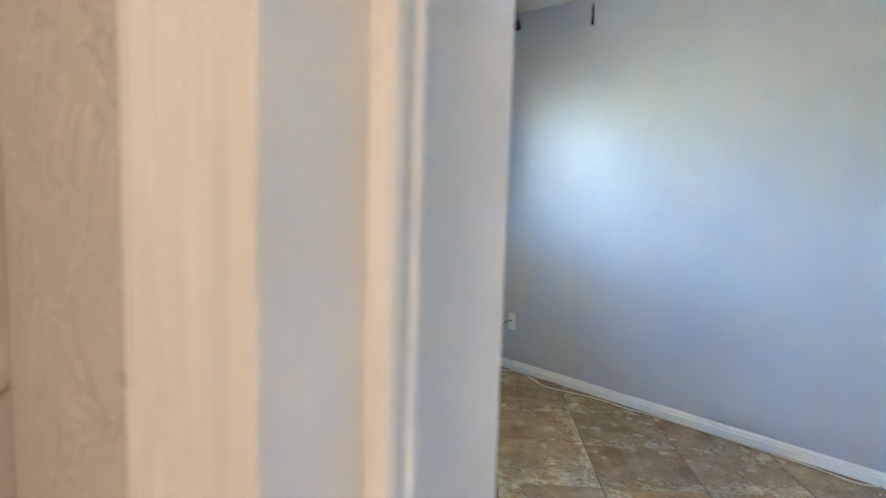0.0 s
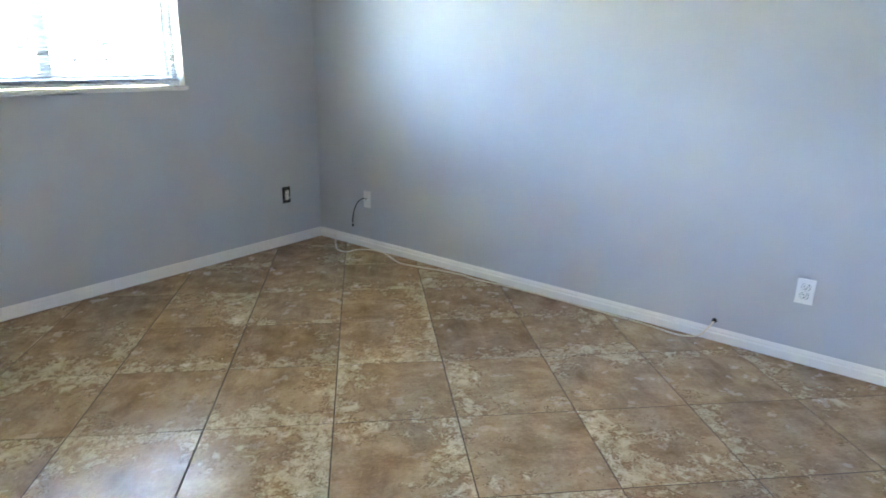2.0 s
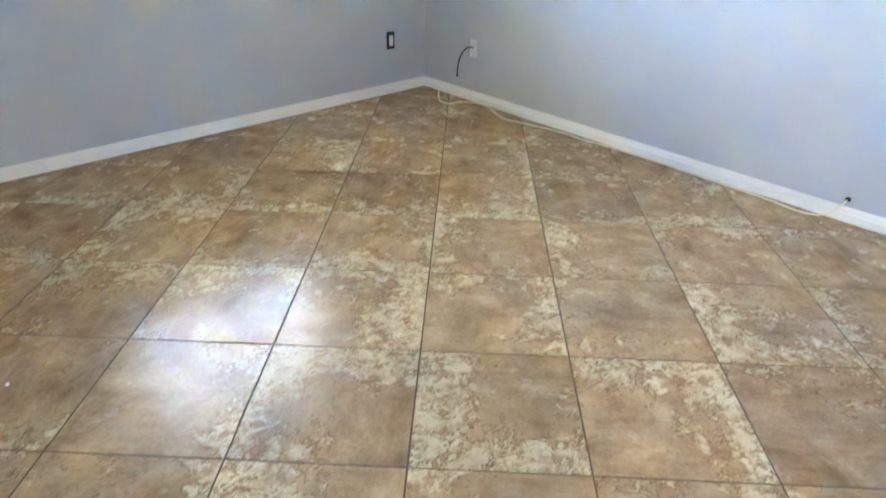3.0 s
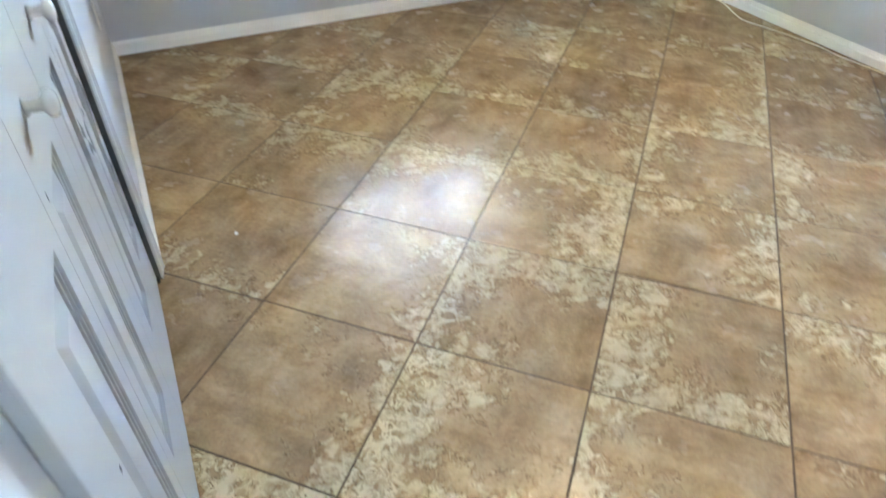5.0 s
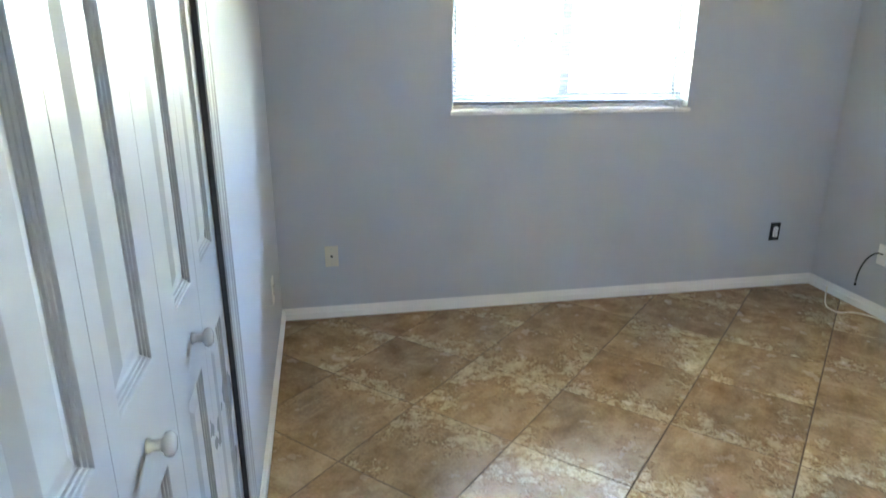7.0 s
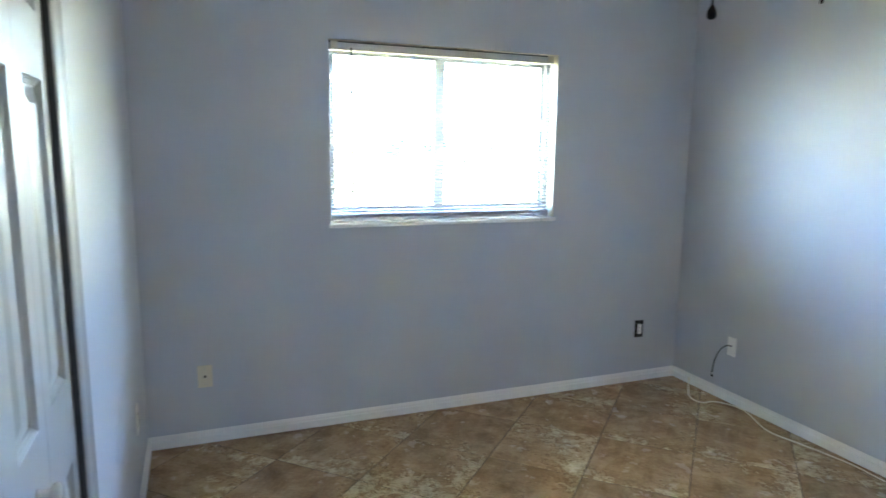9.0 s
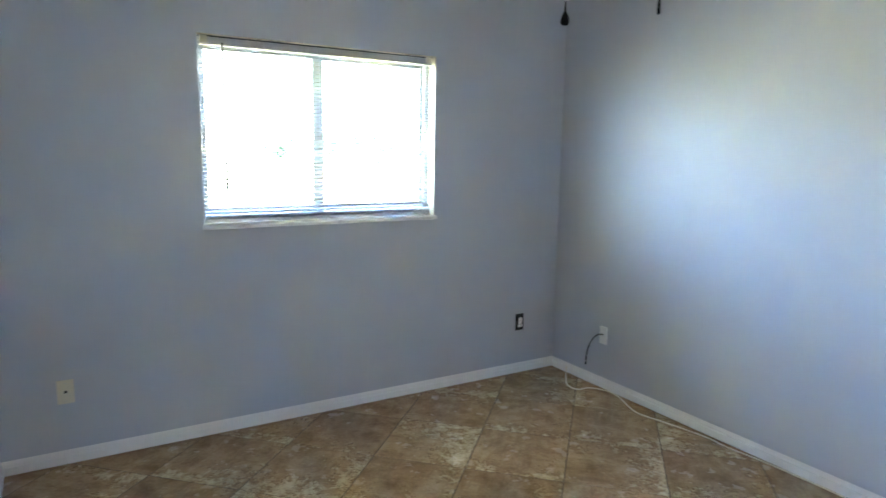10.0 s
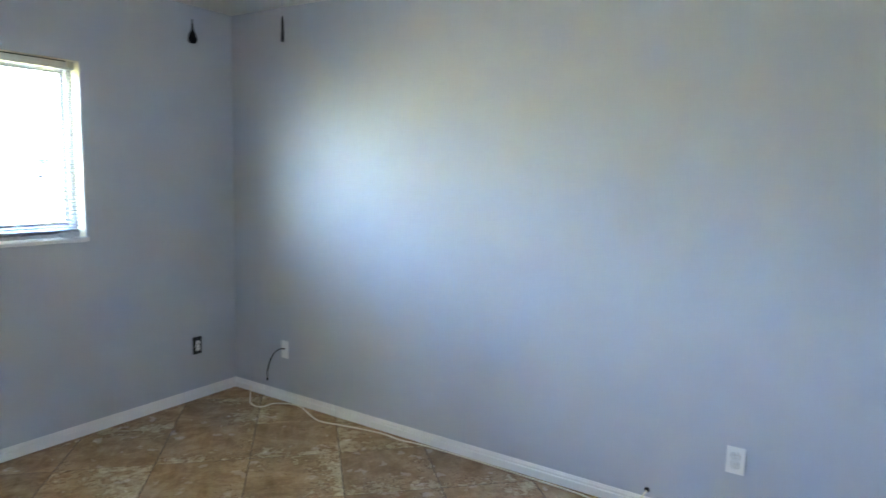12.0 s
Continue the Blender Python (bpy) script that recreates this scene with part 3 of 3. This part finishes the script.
for k in (0, cols - 1):
    bm.faces.new((top[k][0], bot[k][0], bot[k][1], top[k][1]))
slat_mesh = mesh_of(bm, M_SLAT, "slat", True)
z = 0.040
while z < hz - 0.045:
    s = new("slat", slat_mesh)
    s.parent = blind
    s.matrix_basis = pose(0, 0, z, 12.0 + 1.5 * noise.noise((z * 7, 1, 0)), 0.05 * noise.noise((z * 11, 4, 0)), 0)
    z += 0.0205
for z in (0.023, 0.027, 0.031, 0.0345):
    s = new("slat", slat_mesh)
    s.parent = blind
    s.matrix_basis = pose(0, 0, z, 1, 0, 0)
LADDERS = [-bw * 0.88, -bw * 0.53, -bw * 0.18, bw * 0.18, bw * 0.53, bw * 0.84]
for x in LADDERS:
    for y in (-0.0142, 0.0142):
        part("ladder_cord", tube([Vector((x, y, 0.018)), Vector((x, y, hz - 0.03))], 0.0006, 5), M_CORD, blind)
    part("cord_clip", box(x - 0.010, x + 0.010, -0.0155, -0.0121, 0.006, 0.026, 0.001), M_PLASTIC, blind)
part("tilt_wand", tube([Vector((-bw + 0.105, -0.026, hz - 0.03)), Vector((-bw + 0.108, -0.027, 0.155))], 0.0056, 6), M_SMOKE, blind, "slender smoky clear tilt wand")
for dx in (0.0, 0.022):
    part("lift_cord", tube(smooth_path([(bw - 0.055 + dx, -0.022, hz - 0.03), (bw - 0.06 + dx, -0.023, 0.5), (bw - 0.062 + dx, -0.024, 0.06)], 3), 0.0011, 5), M_CORD, blind)
# the tangled end of the lift cord on the sill
rng = random.Random(11)
pts = []
for i in range(26):
    a = i * 1.05 + rng.uniform(-0.3, 0.3)
    pts.append((bw - 0.085 + 0.055 * math.cos(a) * rng.uniform(0.5, 1.1), -0.052 + 0.012 * math.sin(a), 0.020 + 0.016 * math.sin(a * 1.7) + rng.uniform(0, 0.006)))
pts.append((bw - 0.075, -0.066, 0.0))
pts.append((bw - 0.072, -0.066, -0.022))
part("cord_tangle", tube(smooth_path(pts, 5), 0.0042, 6), M_CORD, blind, "tangled white lift cord", smooth=True)

# ---- closet bifold doors ----
PANELS_Z = [(0.240, 0.812), (0.998, 1.622), (1.752, 1.922)]


def door_leaf(y0, y1, c0, c1):
    """One moulded leaf in the plane x = 0, facing +x, with three raised panels between c0 and c1."""
    bm = bmesh.new()
    ys, zs = [y0, c0, c1, y1], [0.012, *[v for p in PANELS_Z for v in p], 2.022]
    grid = {}
    for i, y in enumerate(ys):
        for k, z in enumerate(zs):
            grid[i, k] = bm.verts.new((0, y, z))
    for i in range(3):
        for k in range(len(zs) - 1):
            if i == 1 and k % 2 == 1:
                loop = [grid[1, k], grid[2, k], grid[2, k + 1], grid[1, k + 1]]
                for inset, depth in ((0.0015, -0.0015), (0.003, -0.0045), (0.006, -0.0055), (0.0075, -0.0045), (0.009, -0.0075), (0.0125, -0.0085), (0.014, -0.0115), (0.018, -0.012), (0.047, -0.0035), (0.049, -0.003)):
                    a, b, c, d = ys[1] + inset, ys[2] - inset, zs[k] + inset, zs[k + 1] - inset
                    nxt = [bm.verts.new((depth, y, z)) for y, z in ((a, c), (b, c), (b, d), (a, d))]
                    for q in range(4):
                        bm.faces.new((loop[q], loop[(q + 1) % 4], nxt[(q + 1) % 4], nxt[q]))
                    loop = nxt
                bm.faces.new(loop)
            else:
                bm.faces.new((grid[i, k], grid[i + 1, k], grid[i + 1, k + 1], grid[i, k + 1]))
    # edges and the back
    rim = [grid[i, 0] for i in range(4)] + [grid[3, k] for k in range(1, len(zs))] + [grid[i, len(zs) - 1] for i in (2, 1, 0)] + [grid[0, k] for k in range(len(zs) - 2, 0, -1)]
    prev = rim
    for dx in (-0.001, -0.025):
        nxt = [bm.verts.new((dx, v.co.y, v.co.z)) for v in rim]
        for q in range(len(rim)):
            bm.faces.new((prev[q], prev[(q + 1) % len(rim)], nxt[(q + 1) % len(rim)], nxt[q]))
        prev = nxt
    bm.faces.new(list(reversed(prev)))
    return bm


def knob():
    return lathe([(0, 0.0), (0.011, 0.0), (0.0115, 0.003), (0.0085, 0.006), (0.0085, 0.018), (0.011, 0.022), (0.0165, 0.025), (0.0185, 0.030), (0.0175, 0.035), (0.012, 0.039), (0, 0.0405)], 24)


XF = XL - 0.010
SEAM_R, MID, SEAM_L = -0.385, -0.673, -0.969
LEAVES = [(CY0 + 0.004, SEAM_L - 0.001, -1.178, -1.018, None), (SEAM_L + 0.001, MID - 0.0008, -0.920, -0.757, -0.840),
          (MID + 0.0008, SEAM_R - 0.0006, -0.583, -0.440, -0.492), (SEAM_R + 0.0006, CY1 - 0.008, -0.332, -0.172, None)]
leaves = []
for y0, y1, c0, c1, k in LEAVES:
    leaf = thing("closet_door", (XF, 0, 0.002), "white six-panel bifold closet door leaf, closed" + (" with a round knob" if k else ""), "closet door", "bifold closet door leaves")
    leaves += [leaf] if y0 < -0.9 else []
    part("leaf", door_leaf(y0, y1, c0, c1), M_DOOR_SHADED, leaf)
    if k:
        bm = knob()
        bmesh.ops.rotate(bm, cent=(0, 0, 0), matrix=Matrix.Rotation(radians(90), 3, "Y"), verts=bm.verts[:])
        bmesh.ops.translate(bm, vec=(0, k, 0.903), verts=bm.verts[:])
        part("knob", bm, M_PORC, leaf, "round white porcelain knob", smooth=True)
def scuff(y, z, w, h):
    o = part("scuff_mark", box(XF, XF + 0.0006, y - w / 2, y + w / 2, z - h / 2, z + h / 2, 0.0002), M_SCUFF, None)
    o.parent = leaves[0] if y < SEAM_L else leaves[1]
    o.location = (-XF, 0, -0.002)


scuff(-1.193, 0.621, 0.006, 0.010)
scuff(-1.018, 0.256, 0.005, 0.007)
scuff(-0.934, 0.831, 0.004, 0.012)
structure("closet_track", box(XF - 0.025, XF - 0.002, CY0, CY1, CZ - 0.004, CZ), M_STEEL, "steel top track of the bifold doors", "door track")
structure("closet_bracket", box(XF - 0.03, XF + 0.008, CY1 - 0.022, CY1 - 0.001, 0.0, 0.012, 0.002), M_DARK, "dark floor bracket at the closet jamb", "bracket")


# ---- outlets, plates and cables ----
def rounded_plate(w, h, d, r=0.006):
    """A cover plate in the xz plane, facing -y, with a pillowed rim."""
    return box(-w / 2, w / 2, -d, 0, -h / 2, h / 2, 0.0025)


def receptacle(parent, y, material):
    for z in (-0.0195, 0.0195):
        bm = lathe([(0, 0), (0.0165, 0), (0.0165, 0.0015), (0.0155, 0.0025), (0, 0.0025)], 20)
        bmesh.ops.rotate(bm, cent=(0, 0, 0), matrix=Matrix.Rotation(radians(90), 3, "X"), verts=bm.verts[:])
        for v in bm.verts:
            v.co.z = max(-0.0135, min(0.0135, v.co.z)) + z
            v.co.y += y
        face = part("socket", bm, material, parent)
        rim = lathe([(0.0158, 0.0), (0.0182, 0.0), (0.0182, 0.0009), (0.0158, 0.0009)], 20)
        bmesh.ops.rotate(rim, cent=(0, 0, 0), matrix=Matrix.Rotation(radians(90), 3, "X"), verts=rim.verts[:])
        for v in rim.verts:
            v.co.z = max(-0.0148, min(0.0148, v.co.z)) + z
            v.co.y += y
        part("socket_gap", rim, M_GAP_YOKE, face)
        for x, h in ((-0.0062, 0.008), (0.0062, 0.0065)):
            part("slot", box(x - 0.0016, x + 0.0016, y - 0.0032, y - 0.0024, z + 0.001, z + 0.001 + h), M_DARK, face)
        part("slot", box(-0.003, 0.003, y - 0.0032, y - 0.0024, z - 0.0095, z - 0.005), M_DARK, face)
    bm = lathe([(0, 0), (0.0032, 0), (0.0028, 0.0012), (0, 0.0014)], 10)
    bmesh.ops.rotate(bm, cent=(0, 0, 0), matrix=Matrix.Rotation(radians(90), 3, "X"), verts=bm.verts[:])
    bmesh.ops.translate(bm, vec=(0, y - 0.0003, 0), verts=bm.verts[:])
    part("screw", bm, M_STEEL, parent)


ON_NORTH, ON_EAST, ON_WEST = 0, -90, 90
# covered duplex outlet on the long wall
o = thing("wall_outlet", pose(XR, -1.549, 0.340, 0, 0, ON_EAST), "white duplex wall outlet with cover plate", "outlet")
part("cover_plate", rounded_plate(0.072, 0.116, 0.006), M_PLASTIC, o)
receptacle(o, -0.0055, M_PLASTIC)
# bare outlet without its cover near the corner
o = thing("wall_outlet", pose(1.040, YW, 0.354, 0, 0, ON_NORTH), "bare duplex outlet without cover in a dark wall box", "outlet")
part("wall_box", box(-0.033, 0.033, -0.002, 0.0, -0.056, 0.056), M_DARK, o, "dark open wall box")
part("yoke", box(-0.008, 0.008, -0.0045, -0.0021, -0.050, 0.050, 0.0008), M_GAP_YOKE, o, "dark metal mounting yoke")
part("body", box(-0.0155, 0.0155, -0.009, -0.0047, -0.032, 0.032, 0.002), M_PLASTIC, o)
receptacle(o, -0.0088, M_PLASTIC)
# ivory plate with a jack on the window wall
o = thing("jack_plate", pose(-1.609, YW, 0.354, 0, 0, ON_NORTH), "ivory wall plate with one dark jack", "wall plate")
part("cover_plate", rounded_plate(0.070, 0.114, 0.006), M_IVORY, o)
part("jack", box(-0.006, 0.006, -0.0072, -0.0058, -0.006, 0.006, 0.0005), M_DARK, o)
for z in (-0.042, 0.042):
    bm = lathe([(0, 0), (0.003, 0), (0.0026, 0.001), (0, 0.0012)], 10)
    bmesh.ops.rotate(bm, cent=(0, 0, 0), matrix=Matrix.Rotation(radians(90), 3, "X"), verts=bm.verts[:])
    bmesh.ops.translate(bm, vec=(0, -0.0058, z), verts=bm.verts[:])
    part("screw", bm, M_STEEL, o)
# plate low on the closet wall
o = thing("wall_outlet", pose(XL, 1.12, 0.37, 0, 0, ON_WEST), "white duplex wall outlet with cover plate beside the corner", "outlet")
part("cover_plate", rounded_plate(0.072, 0.116, 0.006), M_PLASTIC, o)
receptacle(o, -0.0055, M_PLASTIC)
# plate with the short black coax cable
o = thing("coax_plate", pose(XR, 1.124, 0.345, 0, 0, ON_EAST), "white wall plate with a short black coax cable", "wall plate")
part("cover_plate", rounded_plate(0.062, 0.114, 0.006), M_PLASTIC, o)
# in the plate's own axes x runs along the wall away from the window
CX = smooth_path([(0.0, -0.005, 0.004), (0.020, -0.065, 0.020), (0.050, -0.140, 0.014), (0.073, -0.195, -0.018), (0.085, -0.222, -0.060), (0.088, -0.229, -0.096)], 6)
cable = part("coax_cable", tube(CX, 0.0034, 8), M_BLACK, o, "stiff black coax cable", smooth=True)
end = CX[-1]
bm = lathe([(0, 0), (0.0052, 0), (0.0052, -0.012), (0.0042, -0.013), (0.0042, -0.020), (0.0056, -0.021), (0.0056, -0.030), (0, -0.030)], 10)
bmesh.ops.translate(bm, vec=end, verts=bm.verts[:])
part("connector", bm, M_BLACK, cable, "dark screw connector")
ring = lathe([(0.0045, -0.004), (0.0062, -0.004), (0.0062, -0.011), (0.0045, -0.011)], 10)
bmesh.ops.translate(ring, vec=end, verts=ring.verts[:])
part("connector_ring", ring, M_STEEL, cable, "bright steel ring")
part("pin", tube([end + Vector((0, 0, -0.03)), end + Vector((0.001, 0, -0.042))], 0.001, 5), M_STEEL, cable)

# cream cable along the long wall, from the corner to a hole above the baseboard
ZR = 0.0045
run = [(1.320, 1.43, 0.05), (1.292, 1.40, ZR), (1.190, 1.28, ZR), (1.160, 1.215, ZR), (1.175, 1.155, ZR), (1.260, 1.140, ZR), (1.314, 1.055, ZR), (1.312, 0.945, ZR), (1.245, 0.79, ZR), (1.222, 0.69, ZR),
       (1.256, 0.54, ZR), (1.298, 0.31, ZR), (1.292, 0.15, ZR), (1.310, 0.02, ZR), (1.318, -0.27, ZR), (1.314, -0.555, ZR), (1.306, -0.865, ZR), (1.285, -1.02, ZR), (1.290, -1.09, ZR + 0.004),
       (1.298, -1.145, 0.024), (1.318, -1.18, 0.070), (1.344, -1.197, 0.101)]
cab = thing("phone_cable", (0, 0, 0), "thin cream cable lying along the baseboard", "cable")
part("cord", tube(smooth_path(run, 6), 0.0036, 7), M_CABLE, cab, smooth=True)
hole = lathe([(0, 0), (0.010, 0), (0.0125, 0.0012), (0.009, 0.0035), (0, 0.004)], 12)
bmesh.ops.rotate(hole, cent=(0, 0, 0), matrix=Matrix.Rotation(radians(-90), 3, "Y"), verts=hole.verts[:])
g = thing("cable_grommet", (XR, -1.197, 0.103), "small dark cable hole above the baseboard", "grommet")
part("ring", hole, M_DARK, g)

# ---- ceiling fixture with two pull chains ----
M_BOWL = mat("lit lamp glass", (0.9, 0.85, 0.75), 0.4)
bsdf(M_BOWL).inputs["Emission Color"].default_value = (1.0, 0.80, 0.56, 1)
bsdf(M_BOWL).inputs["Emission Strength"].default_value = 0.34
fx = thing("ceiling_lamp", (-0.19, -0.315, ZC), "lit ceiling lamp with glass bowl and two pull chains", "lamp")
part("housing", lathe([(0, 0), (0.075, 0), (0.085, -0.01), (0.125, -0.025), (0.135, -0.045), (0.130, -0.060), (0, -0.062)], 32), M_PLASTIC, fx, smooth=True)
part("glass_bowl", lathe([(0, -0.145), (0.05, -0.141), (0.09, -0.126), (0.118, -0.098), (0.125, -0.066), (0.118, -0.0625), (0, -0.0625)], 32), M_BOWL, fx, "glowing warm glass bowl", smooth=True)


def pull(name, at, bob, label):
    x, y = at[0] + 0.19, at[1] + 0.315
    z = at[2] - ZC
    c = part("pull_chain", tube([Vector((x, y, -0.055)), Vector((x, y, z + 0.05))], 0.0011, 6), M_STEEL, fx)
    bm = lathe([(r * 0.82, h * 0.9) for r, h in bob], 16)
    bmesh.ops.translate(bm, vec=(x, y, z), verts=bm.verts[:])
    part(name, bm, M_BLACK, c, label, smooth=True)


pull("bulb_pull", (-0.330, -0.300, 1.862), [(0, -0.022), (0.010, -0.020), (0.0145, -0.014), (0.015, -0.006), (0.012, 0.006), (0.006, 0.017), (0.0035, 0.021), (0.0035, 0.030), (0.002, 0.05), (0, 0.05)], "black teardrop pull")
pull("bar_pull", (-0.205, -0.520, 1.874), [(0, -0.026), (0.0050, -0.025), (0.0052, -0.015), (0.0042, 0.008), (0.0034, 0.016), (0.0045, 0.020), (0.0045, 0.028), (0.002, 0.05), (0, 0.05)], "dark slender pull")

# ---- hall lamp, whose warm light falls on the jamb ----
lamp = thing("hall_ceiling_lamp", (-3.15, -2.05, ZC), "round warm ceiling lamp in the hall", "lamp")
M_GLOW = mat("warm lamp glass", (0.9, 0.85, 0.75), 0.4)
bsdf(M_GLOW).inputs["Emission Color"].default_value = (1.0, 0.85, 0.70, 1)
bsdf(M_GLOW).inputs["Emission Strength"].default_value = 0.95
part("base", lathe([(0, 0), (0.15, 0), (0.155, -0.012), (0.15, -0.022), (0, -0.022)], 28), M_STEEL, lamp)
part("shade", lathe([(0, -0.075), (0.06, -0.071), (0.11, -0.055), (0.14, -0.023), (0, -0.0225)], 28), M_GLOW, lamp, smooth=True)

# ---- small things on the floor ----
for x, y, s in ((-1.641, 0.006, 0.006), (1.245, -1.149, 0.004)):
    bm = bmesh.new()
    bmesh.ops.create_icosphere(bm, subdivisions=2, radius=s)
    for v in bm.verts:
        v.co *= 1 + 0.35 * noise.noise(v.co * 300)
        v.co.z = v.co.z * 0.6 + s * 0.5
    o = part("crumb", bm, M_BLOB, None)
    o.location = (x, y, 0.0005)
    tagged(o, "small white plaster crumb on the tiles", "crumb")

# ---- floor: a grout bed and single tiles laid on the diagonal ----
floor = structure("floor", box(HX - 0.1, XR + 0.2, HY - 0.1, YW + 0.01, -0.15, -0.0022), M_GROUT, "diagonal brown travertine-look floor tiles with dark grout", "floor")


def clip(poly, axis, limit, keep_less):
    out = []
    for i, p in enumerate(poly):
        q = poly[(i + 1) % len(poly)]
        a, b = (p[axis] - limit), (q[axis] - limit)
        if keep_less:
            a, b = -a, -b
        if a >= 0:
            out.append(p)
        if (a >= 0) != (b >= 0):
            t = a / (a - b)
            out.append((p[0] + (q[0] - p[0]) * t, p[1] + (q[1] - p[1]) * t))
    return out


def tile_mesh(poly, level):
    """A tile with a slightly cushioned edge, from its outline in its own axes."""
    bm = bmesh.new()
    cx, cy = sum(p[0] for p in poly) / len(poly), sum(p[1] for p in poly) / len(poly)
    def ring(inset, z):
        out = []
        for x, y in poly:
            d = math.hypot(x - cx, y - cy)
            k = max(0.0, 1 - inset / max(d, 1e-4))
            out.append(bm.verts.new((cx + (x - cx) * k, cy + (y - cy) * k, z)))
        return out
    rings = [ring(0, -0.0035), ring(0.0, -0.0012), ring(0.0012, -0.0003), ring(0.0032, 0.0)]
    n = len(poly)
    for a, b in zip(rings, rings[1:]):
        for i in range(n):
            j = (i + 1) % n
            bm.faces.new((a[i], a[j], b[j], b[i]))
    bm.faces.new(rings[-1])
    return mesh_of(bm, M_TILES[level], "tile")


GAP = 0.0052
H = TILE / 2 - GAP / 2
SQUARE = [(-H, -H), (H, -H), (H, H), (-H, H)]
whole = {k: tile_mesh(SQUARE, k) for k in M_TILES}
# how the tiles in the open floor are laid: the way their cream side points, and the print
RIGHT, LEFT, NEAR, FAR = 315, 135, 225, 45
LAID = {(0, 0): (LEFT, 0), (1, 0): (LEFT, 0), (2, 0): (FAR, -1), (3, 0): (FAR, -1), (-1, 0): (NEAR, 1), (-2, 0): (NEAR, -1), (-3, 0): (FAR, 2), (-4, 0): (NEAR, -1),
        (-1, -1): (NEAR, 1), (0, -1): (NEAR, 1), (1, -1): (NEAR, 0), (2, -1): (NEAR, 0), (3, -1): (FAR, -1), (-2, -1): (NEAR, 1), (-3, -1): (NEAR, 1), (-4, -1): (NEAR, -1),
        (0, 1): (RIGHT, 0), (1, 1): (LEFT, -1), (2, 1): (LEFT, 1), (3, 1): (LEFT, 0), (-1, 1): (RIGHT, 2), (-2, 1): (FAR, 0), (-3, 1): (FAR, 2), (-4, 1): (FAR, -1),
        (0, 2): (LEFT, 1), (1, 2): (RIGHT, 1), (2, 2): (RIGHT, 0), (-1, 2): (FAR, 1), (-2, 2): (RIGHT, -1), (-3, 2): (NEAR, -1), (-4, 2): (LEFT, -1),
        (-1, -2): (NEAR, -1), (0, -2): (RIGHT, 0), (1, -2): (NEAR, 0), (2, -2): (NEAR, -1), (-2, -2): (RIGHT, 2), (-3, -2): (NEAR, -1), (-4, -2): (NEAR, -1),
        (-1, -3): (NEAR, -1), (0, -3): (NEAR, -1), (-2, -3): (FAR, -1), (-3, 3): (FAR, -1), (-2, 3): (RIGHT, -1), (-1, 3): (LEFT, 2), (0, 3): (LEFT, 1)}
rng = random.Random(5)
R2 = math.sqrt(0.5)
for a in range(-14, 15):
    for b in range(-10, 16):
        # the centre of the tile between joints a, a+1 and b, b+1
        u, v = (a + 0.5) * TILE, (b + 0.5) * TILE
        cx, cy = R2 * (u - v), R2 * (-u - v)
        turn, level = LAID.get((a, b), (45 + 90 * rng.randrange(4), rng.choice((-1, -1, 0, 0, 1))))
        c, s = math.cos(radians(turn)), math.sin(radians(turn))
        outline = [(cx + c * x - s * y, cy + s * x + c * y) for x, y in SQUARE]
        inside = outline
        for axis, limit, less in ((0, XR - 0.004, True), (1, YW - 0.004, True), (0, HX + 0.004, False), (1, HY + 0.004, False)):
            inside = clip(inside, axis, limit, less) if inside else []
        if len(inside) < 3:
            continue
        xs, ysx = [p[0] for p in inside], [p[1] for p in inside]
        if max(xs) < XL - 0.12 and min(ysx) > HN:
            continue
        if min(xs) > XL + 0.05 and max(ysx) < YB:
            continue
        if max(xs) - min(xs) < 0.02:
            continue
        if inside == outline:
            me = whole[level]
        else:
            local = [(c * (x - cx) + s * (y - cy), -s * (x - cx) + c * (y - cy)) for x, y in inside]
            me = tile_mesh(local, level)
        t = new("tile", me)
        t.parent = floor
        t.matrix_basis = pose(cx, cy, 0.0004 * rng.uniform(-1, 1), 0.05 * rng.uniform(-1, 1), 0.05 * rng.uniform(-1, 1), turn)
